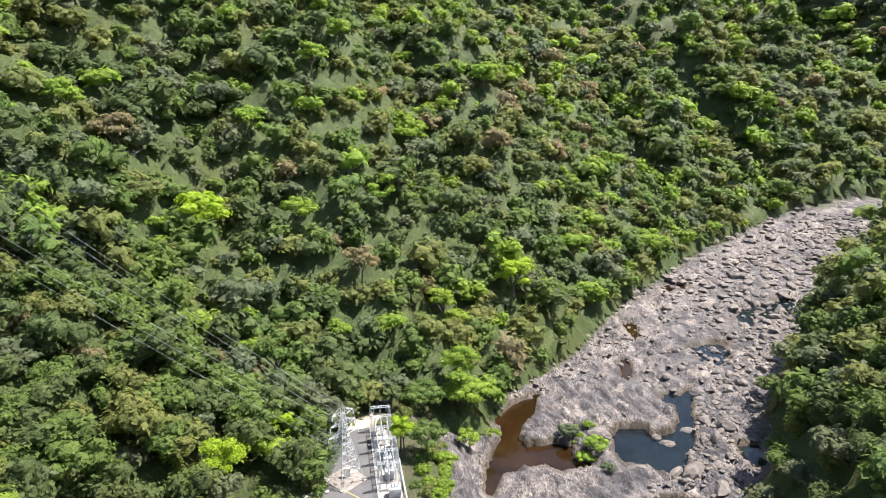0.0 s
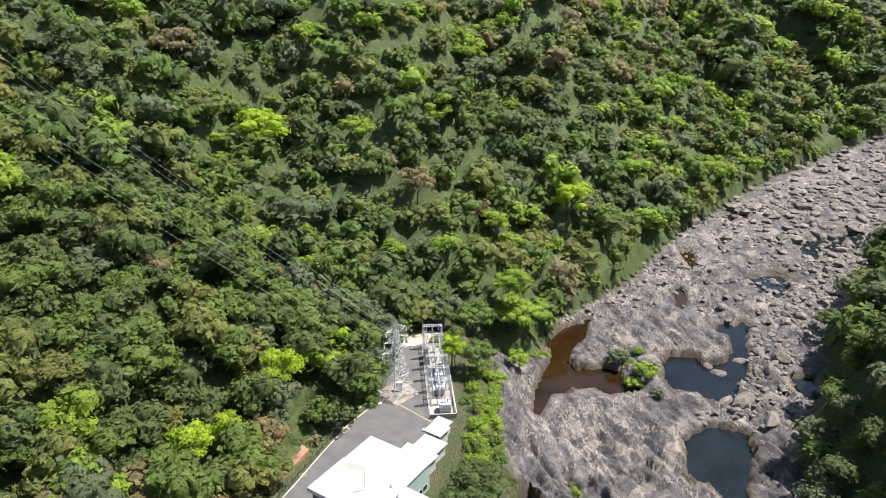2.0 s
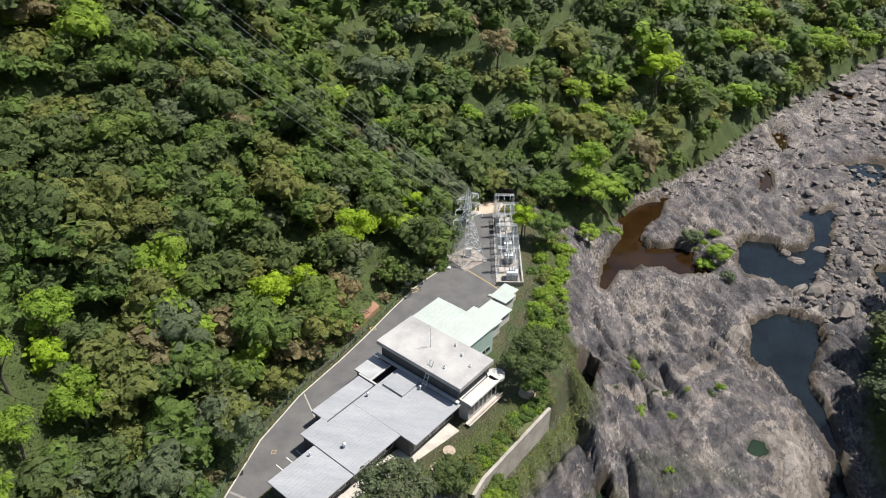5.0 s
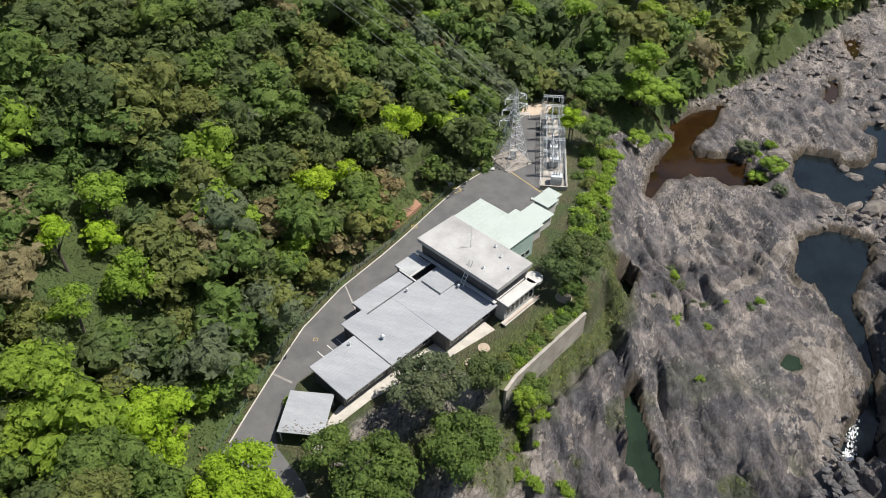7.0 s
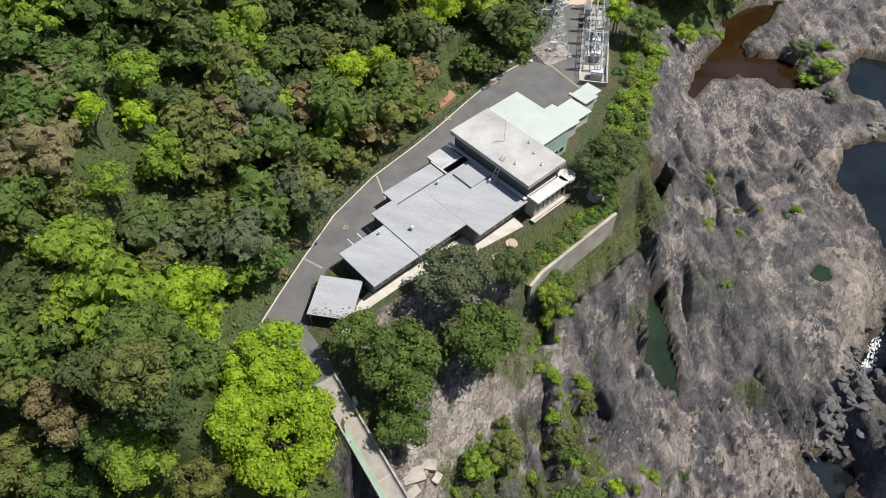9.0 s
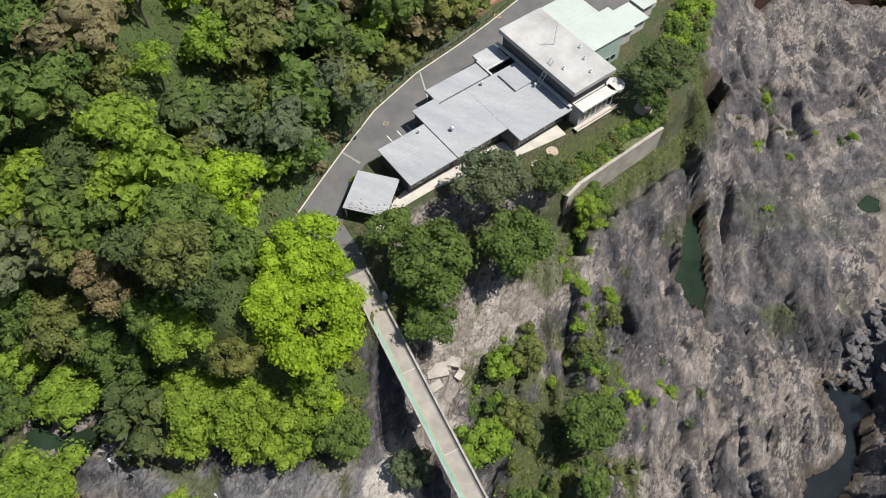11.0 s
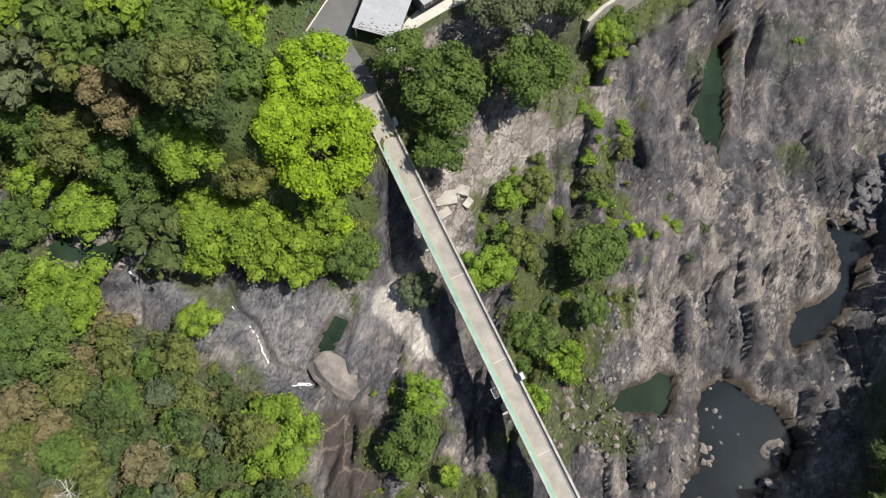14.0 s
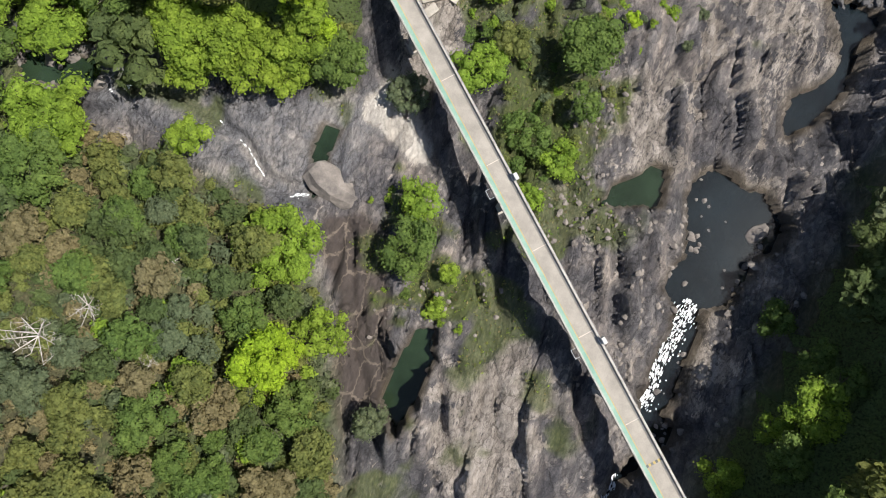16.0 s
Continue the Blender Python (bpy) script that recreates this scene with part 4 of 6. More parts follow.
for x, y, r in ((-4.0, 113.0, 1.9), (-17.6, 94.0, 1.3), (-19.4, 89.5, 1.1)):
    bm = bmesh.new()
    bmesh.ops.create_cone(bm, cap_ends=True, segments=20, radius1=r, radius2=r * 0.95, depth=0.2, matrix=Matrix.Translation((x, y, 0.08)))
    ob = tagged(part("stone_circle", bm, coated("tan_gravel", (0.28, 0.22, 0.16), (0.44, 0.36, 0.28), 1.5), None), "round tan gravel bed in the lawn", "garden bed", "round beds in the lawn")
compound = plate("soil_pad", [(-51.5, 118), (-46.8, 126), (-43.6, 135.5), (-46.5, 138), (-50, 131), (-54, 121)], 0.9, RED_SOIL, None, 3.0)
tagged(compound, "bare reddish soil pad behind the road fence", "ground", kind="structure")
pipes = thing("pipe_rack", pose(-47.2, 132.2, 0.9, 0, 0, 35), "low rack of rusty pipes on bare soil", "pipes")
for k in range(4):
    bm = bmesh.new()
    strut(bm, (-1.8, k * 0.7 - 1, 0.2 + 0.12 * (k % 2)), (1.8, k * 0.62 - 1, 0.2), 0.1, 8)
    part("pipe", bm, coated("rusty_pipe", (0.20, 0.12, 0.08), (0.36, 0.26, 0.20), 1.5), pipes)
part("hoop", ribbon([(0.9 * math.cos(a / 8 * math.pi), 2.2 + 0.9 * math.sin(a / 8 * math.pi)) for a in range(16)], 0.15, 0.0, 0.4), CONCRETE, pipes)

# ---- bridge ----
P0, P1 = Vector((-40.1, 52.4)), Vector((61.6, -29.1))
SPAN = (P1 - P0).length
BRIDGE = Matrix.Translation((P0.x, P0.y, 0.12)) @ Matrix.Rotation(math.atan2(P1.y - P0.y, P1.x - P0.x), 4, "Z")
bridge = thing("bridge", BRIDGE, "long narrow concrete road bridge with a green footway", "bridge")
HALF = 1.95
part("deck", boxes((0, SPAN, -HALF, HALF, -0.45, 0.0)), DECK, bridge, "stained grey-brown concrete deck")
for y in (-1.3, 1.3):
    part("girder", boxes((0.5, SPAN - 0.5, y - 0.3, y + 0.3, -2.0, -0.454), bevel=0.03), CONCRETE, bridge)
for y, w in ((-HALF + 0.14, 0.28), (HALF - 0.12, 0.24)):
    part("kerb", boxes((0, SPAN, y - w / 2, y + w / 2, 0.002, 0.28), bevel=0.02), CONCRETE, bridge)
part("footway", boxes((9.6, SPAN - 4, -HALF + 0.29, -HALF + 0.92, 0.0, 0.012)), GREEN_PAINT, bridge, "worn green painted footway strip")
part("line", boxes((9.4, SPAN - 4, -HALF + 0.94, -HALF + 1.05, 0.0, 0.012)), LINE_YELLOW, bridge, "thin yellow line along the footway")
for k in range(1, 8):
    x = 6 + k * 15.2
    part("joint", boxes((x - 0.05, x + 0.05, -HALF + 1.1, HALF - 0.3, 0.0, 0.012)), coated("joint_sealant", (0.40, 0.34, 0.28), (0.52, 0.46, 0.40), 1.0) if k == 1 else bpy.data.materials["joint_sealant"], bridge)
for x in (8.6, 104.3):
    for k in range(7):
        part("hump_block", boxes((x - 0.22, x + 0.22, -1.05 + k * 0.4, -0.68 + k * 0.4, 0.0, 0.05), bevel=0.01), LINE_YELLOW if k % 2 else DARK_STEEL, bridge)
for side, y in ((-1, -HALF + 0.05), (1, HALF - 0.05)):
    rail_post = None
    for k in range(int(SPAN / 2.2)):
        x = 0.6 + k * 2.2
        if rail_post is None:
            ob = part("rail_post", boxes((-0.04, 0.04, -0.04, 0.04, 0.28, 1.1)), RAIL_GREY, bridge)
            rail_post = ob.data
        else:
            ob = part("rail_post", rail_post, None, bridge)
        ob.location = (x, y, 0)
    for z in (0.7, 1.1):
        part("handrail", boxes((0.2, SPAN - 0.2, y - 0.04, y + 0.04, z, z + 0.06)), RAIL_GREY, bridge)
for x in (27, 58, 92):
    z = height_at(*(BRIDGE @ Vector((x, 0, 0))).xy) - 1.5
    part("pier", boxes((x - 0.6, x + 0.6, -1.7, 1.7, z, -2.004), (x - 0.9, x + 0.9, -2.0, 2.0, z, z + 2.2), bevel=0.05), CONCRETE, bridge)
for x in (55.0, 83.2):
    bm = bmesh.new()
    strut(bm, (x, -HALF - 0.02, -0.2), (x, -HALF - 0.9, -0.2), 0.05, 5)
    strut(bm, (x + 1.5, -HALF - 0.02, -0.2), (x + 1.5, -HALF - 0.9, -0.2), 0.05, 5)
    strut(bm, (x - 0.04, -HALF - 0.9, -0.2), (x + 1.54, -HALF - 0.9, -0.2), 0.05, 5)
    part("pipe_bracket", bm, STEEL, bridge, "white steel bracket on the bridge side")
for x, y in ((6.9, HALF + 0.5), (55.3, HALF + 0.3), (84.0, HALF + 0.3)):
    cabinet = thing("control_box", BRIDGE @ pose(x, y, 0), "white metal control box mounted on the bridge rail", "cabinet", "boxes on the bridge rail")
    part("body", boxes((-0.55, 0.55, -0.3, 0.3, 0.2, 1.5), bevel=0.03), WALL_PALE, cabinet)
    part("door", boxes((-0.45, 0.45, -0.33, -0.302, 0.3, 1.4)), STEEL, cabinet)
    part("bracket", boxes((-0.4, 0.4, -0.6, 0.2, 0.1, 0.198)), STEEL, cabinet)

# ---- transmission tower ----
TOWER_H = 21.0
tower = thing("transmission_tower", pose(-25.8, 162.2, 0, 0, 0, 42), "tall galvanised lattice transmission tower on concrete footings", "pylon")


def half_width(z):
    return 3.6 - 2.75 * min(z / 15.0, 1.0)


for sx in (-1, 1):
    for sy in (-1, 1):
        bm = bmesh.new()
        strut(bm, (sx * 3.6, sy * 3.6, 0.2), (sx * 0.85, sy * 0.85, 15), 0.11, 4)
        strut(bm, (sx * 0.85, sy * 0.85, 15), (sx * 0.3, sy * 0.3, TOWER_H), 0.08, 4)
        part("leg", bm, STEEL, tower)
        part("footing", boxes((sx * 3.6 - 0.5, sx * 3.6 + 0.5, sy * 3.6 - 0.5, sy * 3.6 + 0.5, -0.5, 0.35), bevel=0.03), CONCRETE, tower)
levels = [0.3, 3.8, 6.8, 9.4, 11.6, 13.4, 15.0, 16.6, 18.2, 19.8]
for z0, z1 in zip(levels, levels[1:]):
    w0, w1 = (half_width(z) if z <= 15 else 0.85 - 0.55 * (z - 15) / 6 for z in (z0, z1))
    for k in range(4):
        c0, s0 = [(-1, -1), (1, -1), (1, 1), (-1, 1)][k], [(1, -1), (1, 1), (-1, 1), (-1, -1)][k]
        for p, q, r in (((c0[0] * w0, c0[1] * w0, z0), (s0[0] * w1, s0[1] * w1, z1), 0.055), ((s0[0] * w0, s0[1] * w0, z0), (c0[0] * w1, c0[1] * w1, z1), 0.055), ((c0[0] * w1, c0[1] * w1, z1), (s0[0] * w1, s0[1] * w1, z1), 0.05)):
            bm = bmesh.new()
            strut(bm, p, q, r, 4)
            part("brace", bm, STEEL, tower)
ARMS = [(13.6, 4.6), (16.6, 3.9), (19.6, 3.2)]
for z, reach in ARMS:
    for s in (-1, 1):
        arm_bm = bmesh.new()
        for y in (-0.7, 0.7):
            strut(arm_bm, (s * 0.7, y, z), (s * reach, 0, z + 0.25), 0.05, 4)
            strut(arm_bm, (s * 0.6, y * 0.8, z + 1.4), (s * reach, 0, z + 0.25), 0.05, 4)
        for t in (0.3, 0.6):
            x = s * (0.7 + (reach - 0.7) * t)
            strut(arm_bm, (x, -0.7 * (1 - t), z + 0.1), (x, 0.7 * (1 - t), z + 0.1), 0.04, 4)
            strut(arm_bm, (x, -0.7 * (1 - t), z + 0.1), (x, -0.6 * (1 - t), z + 1.4 * (1 - t)), 0.04, 4)
        arm = part("crossarm", arm_bm, STEEL, tower)
        bm = bmesh.new()
        for k in range(6):
            bmesh.ops.create_cone(bm, cap_ends=True, segments=8, radius1=0.16, radius2=0.1, depth=0.14, matrix=Matrix.Translation((s * reach, 0, z - 0.15 - k * 0.2)))
        part("insulator", bm, PORCELAIN, arm)
peak = bmesh.new()
for sx in (-1, 1):
    for sy in (-1, 1):
        strut(peak, (sx * 0.3, sy * 0.3, TOWER_H), (0, 0, TOWER_H + 1.7), 0.05, 4)
part("peak", peak, STEEL, tower)
pad = plate("gravel_pad", [(-31.5, 161.8), (-25.2, 156), (-19.8, 162.8), (-26.2, 169)], 0.14, coated("tower_gravel", (0.17, 0.15, 0.13), (0.31, 0.28, 0.25), 0.9, 0.95, 0, 0.04, 4.0), None, 0.5)
tagged(pad, "pale gravel pad under the lattice tower", "ground", kind="structure")
case = thing("switch_case", pose(-25.6, 163.5, 0.14, 0, 0, 10), "tall white equipment cabinet beneath the tower", "cabinet")
part("body", boxes((-0.8, 0.8, -0.5, 0.5, 0, 2.6), bevel=0.04), WALL_PALE, case)
part("door", boxes((-0.65, 0.65, -0.54, -0.504, 0.2, 2.4)), STEEL, case)
part("plinth", boxes((-1.0, 1.0, -0.7, 0.7, -0.3, -0.002)), CONCRETE, case)
for z, reach in ARMS:
    for s in (-1, 1):
        start = tower.matrix_world @ Vector((s * reach, 0, z - 1.3))
        end = Vector((-300 + s * 10, 205 + 12 * s, 190 + z))
        bm = bmesh.new()
        prev = start
        for k in range(1, 25):
            t = k / 24
            p = start.lerp(end, t) - Vector((0, 0, 22 * 4 * t * (1 - t) * 0.5))
            strut(bm, prev, p, 0.022, 4)
            prev = p
        cable = tagged(part("power_line", bm, STEEL, None), "thin sagging overhead power line from the tower", "cable", "overhead power lines")

# ---- switchyard ----
YARD = pose(-12.9, 152.6, 0, 0, 0, 9.5)
plinth = part("yard_slab", boxes((-3.3, 3.6, -0.5, 38, -1.5, 0.16)), CONCRETE, None)
plinth.matrix_world = YARD
tagged(plinth, "stained concrete slab of the switchyard", "pavement", kind="structure")
yard_fence = thing("yard_fence", YARD, "grey mesh fence round the switchyard", "fence")
for x in (-3.2, 3.5):
    for k in range(13):
        part("post", boxes((x - 0.05, x + 0.05, k * 3 - 0.05, k * 3 + 0.05, 0.16, 2.4)), STEEL, yard_fence)
    for z in (0.4, 1.3, 2.3):
        part("rail", boxes((x - 0.03, x + 0.03, 0, 36.0, z, z + 0.05)), STEEL, yard_fence)
parapet = part("yard_wall", boxes((3.62, 3.95, -0.5, 38, -3.0, 1.2), (-3.3, 3.6, -0.85, -0.504, -1.5, 1.3), bevel=0.03), CONCRETE, None)
parapet.matrix_world = YARD
tagged(parapet, "low concrete wall round the switchyard slab", "wall", kind="structure")


def lattice(bm, a, b, w=0.22, n=8):
    """A square lattice member."""
    a, b = Vector(a), Vector(b)
    axis = (b - a).normalized()
    p = axis.orthogonal().normalized() * w
    q = axis.cross(p)
    corners = [p + q, q - p, -p - q, p - q]
    for c in corners:
        strut(bm, a + c, b + c, 0.045, 4)
    for k in range(n):
        for i in range(4):
            s, e = a.lerp(b, k / n), a.lerp(b, (k + 1) / n)
            strut(bm, s + corners[i], e + corners[(i + 1) % 4], 0.028, 4)


gantry = thing("gantry", YARD @ pose(0, 6, 0), "galvanised lattice busbar gantry in the switchyard", "gantry", "switchyard gantries")
for x in (-2.7, 2.7):
    bm = bmesh.new()
    lattice(bm, (x, 0, 0.16), (x, 0, 7.6), 0.24, 9)
    part("column", bm, STEEL, gantry)
bm = bmesh.new()
lattice(bm, (-2.9, 0, 7.6), (2.9, 0, 7.6), 0.26, 8)
part("beam", bm, STEEL, gantry)
for x in (-1.8, 0, 1.8):
    bm = bmesh.new()
    for k in range(7):
        bmesh.ops.create_cone(bm, cap_ends=True, segments=8, radius1=0.17, radius2=0.1, depth=0.14, matrix=Matrix.Translation((x, 0, 7.2 - k * 0.2)))
    part("insulator", bm, PORCELAIN, gantry)
for y in (12.0, 18.0, 24.0, 30.0, 35.5):
    copy_thing(gantry, YARD @ pose(0, y, 0))
support = thing("busbar_support", YARD @ pose(-1.8, 8.5, 0), "white porcelain busbar post on a steel stand", "insulator", "busbar posts in the switchyard")
bm = bmesh.new()
lattice(bm, (0, 0, 0.16), (0, 0, 2.6), 0.2, 4)
part("stand", bm, STEEL, support)
bm = bmesh.new()
for k in range(9):
    bmesh.ops.create_cone(bm, cap_ends=True, segments=9, radius1=0.24, radius2=0.15, depth=0.2, matrix=Matrix.Translation((0, 0, 2.75 + k * 0.21)))
part("insulator", bm, PORCELAIN, support)
part("clamp", boxes((-0.3, 0.3, -0.1, 0.1, 4.62, 4.8)), STEEL, support)
for y in (8.5, 14.5, 20.5, 27, 32.5):
    for x in (-1.8, 0, 1.8):
        if (x, y) != (-1.8, 8.5):
            copy_thing(support, YARD @ pose(x, y, 0))
for x in (-1.8, 0.0, 1.8):
    bm = bmesh.new()
    strut(bm, (x, 5, 4.85), (x, 34, 4.85), 0.09, 6)
    bar = part("busbar", bm, STEEL, None)
    bar.matrix_world = YARD
    tagged(bar, "long tubular aluminium busbar on porcelain posts", "busbar", "busbars over the switchyard")
for y, w in ((2.2, 1.5), (10.5, 1.2), (16.5, 1.1)):
    trafo = thing("transformer", YARD @ pose(1.0 if y < 5 else 0.4, y, 0.16), "grey oil-filled transformer with cooling fins and bushings", "transformer", "transformers in the switchyard")
    part("tank", boxes((-w, w, -1.0, 1.0, 0.2, 2.6), bevel=0.06), STEEL, trafo)
    for side in (-1, 1):
        for k in range(7):
            part("fin", boxes((-w + 0.2 + k * (2 * w - 0.4) / 6 - 0.03, -w + 0.2 + k * (2 * w - 0.4) / 6 + 0.03, side * 1.28 - 0.27, side * 1.28 + 0.27, 0.5, 2.3)), STEEL, trafo)
    for x in (-0.7, 0, 0.7):
        bm = bmesh.new()
        for k in range(6):
            bmesh.ops.create_cone(bm, cap_ends=True, segments=9, radius1=0.2, radius2=0.12, depth=0.2, matrix=Matrix.Translation((x, 0.2, 2.7 + k * 0.2)))
        part("bushing", bm, PORCELAIN, trafo)
    part("base", boxes((-w - 0.2, w + 0.2, -1.2, 1.2, 0.0, 0.198)), CONCRETE, trafo)
for x, y in ((-2.2, 26.5), (-2.3, 29.5)):
    tank = thing("switch_cubicle", YARD @ pose(x, y, 0.16), "black switchgear cubicle on the yard edge", "cabinet", "black cubicles in the switchyard")
    part("body", boxes((-0.7, 0.7, -1.0, 1.0, 0, 2.3), bevel=0.04), DARK_STEEL, tank)
    part("lid", boxes((-0.78, 0.78, -1.08, 1.08, 2.302, 2.42)), DARK_STEEL, tank)
portal = thing("tunnel_portal", pose(-19.0, 200.0, 0, 0, 0, -25), "dark concrete tunnel portal at the foot of the slope", "portal")
part("face", boxes((-2.6, -1.7, -0.4, 0.8, -1, 3.4), (1.7, 2.6, -0.4, 0.8, -1, 3.4), (-2.6, 2.6, -0.4, 0.8, 2.7, 3.402)), WALL_DARK, portal)
part("gate", boxes((-1.7, 1.7, 0.4, 0.5, -0.5, 2.7)), DARK_STEEL, portal)


# ---- trees ----
def spray(rng, centres, outs, size, flat=0.42):
    """Folded leaf sprays at the given places, facing roughly outwards and up."""
    n = len(centres)
    normal = outs + rng.normal(0, flat, (n, 3)) + (0.1, 0.0, 0.45)
    normal /= np.linalg.norm(normal, axis=1, keepdims=True)
    side = np.cross(normal, rng.normal(0, 1, (n, 3)))
    side /= np.linalg.norm(side, axis=1, keepdims=True) + 1e-9
    ahead = np.cross(normal, side)
    s = size * rng.uniform(0.6, 1.35, (n, 1))
    w = s * rng.uniform(0.55, 0.9, (n, 1))
    tip = centres + ahead * s * 0.6 - normal * s * 0.22
    tail = centres - ahead * s * 0.5 - normal * s * 0.05
    verts = np.stack([tail, centres + side * w * 0.5, tip, centres - side * w * 0.5], 1).reshape(-1, 3)
    k = 4 * np.arange(n)[:, None]
    return verts, np.concatenate([k + (0, 1, 2), k + (0, 2, 3)])


def lobe(rng, turns=7):
    """The upper part of an uneven lump, as corners and triangles."""
    rows = []
    for up, wide in ((0.62, 0.76), (0.05, 1.0), (-0.55, 0.8)):
        a = (np.arange(turns) + rng.uniform(0, 1)) * 2 * math.pi / turns
        rows.append(np.stack([np.cos(a) * wide, np.sin(a) * wide, np.full(turns, up)], 1))
    v = np.concatenate([[(0, 0, 1.0)]] + rows) * rng.uniform(0.84, 1.14, (3 * turns + 1, 1))
    f = []
    for k in range(turns):
        n = (k + 1) % turns
        f.append((0, 1 + k, 1 + n))
        for r in (0, 1):
            a, b, c, d = 1 + r * turns + k, 1 + r * turns + n, 1 + (r + 1) * turns + k, 1 + (r + 1) * turns + n
            f += [(a, c, b), (b, c, d)]
    return v, np.array(f)


def crown_of(rng, r, h, lobes, sprays, size, layered=False, turns=7):
    """A crown of uneven leafy lobes under loose leaf sprays: radius r, from 0.35 h to h above the foot."""
    mid = h * 0.66
    az = np.arange(lobes) * 2.4 + rng.uniform(0, 6)
    up = rng.uniform(-0.3, 0.95, lobes)
    ring = np.sqrt(np.clip(1 - up * up * 0.75, 0.05, 1)) * rng.uniform(0.35, 0.82, lobes)
    pos = np.stack([np.cos(az) * ring * r, np.sin(az) * ring * r, mid + up * (h - mid) * 0.75], 1)
    pos[0] = (0, 0, mid + 0.5 * (h - mid))
    rad = r * rng.uniform(0.75, 1.3, lobes) * 1.2 / math.sqrt(lobes)
    squash = 0.55 if layered else 0.92
    pick = rng.choice(lobes, sprays, p=rad**2 / (rad**2).sum())
    d = rng.normal(0, 1, (sprays, 3))
    d[:, 2] = np.abs(d[:, 2]) * 1.1 - 0.45
    d /= np.linalg.norm(d, axis=1, keepdims=True)
    depth = rng.uniform(0.8, 1.2, (sprays, 1))
    v, f = spray(rng, pos[pick] + d * depth * rad[pick][:, None] * (1, 1, squash), d, size)
    vs, fs, count = [v], [f], len(v)
    for p, q in zip(pos, rad):
        v, f = lobe(rng, turns)
        vs.append(v * q * (0.8, 0.8, 0.8 * squash) + p)
        fs.append(f + count)
        count += len(v)
    return np.concatenate(vs), np.concatenate(fs)


def trunk_of(rng, r, h):
    """A tapered trunk with limbs that reach into the crown."""
    bm = bmesh.new()
    foot, fork = Vector((0, 0, -1.5)), Vector((rng.normal(0, 0.03) * h, rng.normal(0, 0.03) * h, h * 0.45))
    strut(bm, foot, fork, h * 0.026, 7, h * 0.017)
    for k in range(5):
        a = k * 2.4 + rng.uniform(0, 0.8)
        tip = Vector((math.cos(a) * r * 0.55, math.sin(a) * r * 0.55, h * rng.uniform(0.66, 0.82)))
        strut(bm, fork, tip, h * 0.012, 5, h * 0.004)
    me = bpy.data.meshes.new("trunk")
    bm.to_mesh(me)
    bm.free()
    me.materials.append(BARK)
    return me


ALL_HILLS = (HILL_LEFT, HILL_SOUTH, HILL_RIGHT, HILL_FAR)
rng = np.random.default_rng(11)


def scatter(x0, x1, y0, y1, gap):
    a, b = np.meshgrid(np.arange(x0, x1, gap), np.arange(y0, y1, gap))
    a = a + rng.uniform(-0.45, 0.45, a.shape) * gap
    b = b + rng.uniform(-0.45, 0.45, b.shape) * gap
    return a.ravel(), b.ravel()


# trees that stand out from the forest: x, y, crown radius, height, kind of leaf
MARKED = [
    (-82.9, 237.5, 9, 15, 5), (-24.6, 287.4, 6, 14, 4), (-61.5, 341.9, 7, 14, 4), (-0.9, 245.7, 5, 12, 4), (29.7, 277.4, 8, 15, 5), (63.4, 327.4, 8, 14, 4),
    (111.5, 374.5, 10, 15, 4), (-35.3, 220.2, 5, 12, 4), (-92, 151.8, 6, 12, 1), (-53.8, 151.5, 5.5, 15, 5), (-15.2, 353.6, 8, 14, 4), (23.5, 420, 9, 15, 4),
    (-118, 255, 9, 13, 6), (103.9, 433, 8, 14, 4), (-30, 247, 6, 12, 6), (-43.2, 170.5, 3.4, 12, 5), (-92.6, 87, 5, 14, 4), (-92.8, 73.5, 3.5, 13, 5),
    (-81.8, 76.3, 5.5, 13, 4), (-85, 64.6, 4, 12, 4), (-80.3, 50, 7.5, 15, 4), (-65, 52.8, 6.5, 15, 5), (-65, 120, 5.5, 13, 5), (-60.2, 128, 4, 12, 5),
    (-12, 175.8, 3.4, 10, 5), (5.2, 215.8, 6, 14, 4), (-91, 118.5, 6, 13, 2), (-56.7, 33.6, 5.5, 14, 2), (-72.2, 29, 4, 12, 6), (-19.7, -22.6, 4.6, 12, 5), (-29, -6, 4, 8, 2),
    (-140, 355, 8, 15, 4), (-52, 364, 7, 14, 4), (-80, 292, 7, 14, 4), (-55, 262, 6, 13, 4), (-133, 251, 7, 13, 4), (-52.4, 197.4, 6, 14, 1),
]

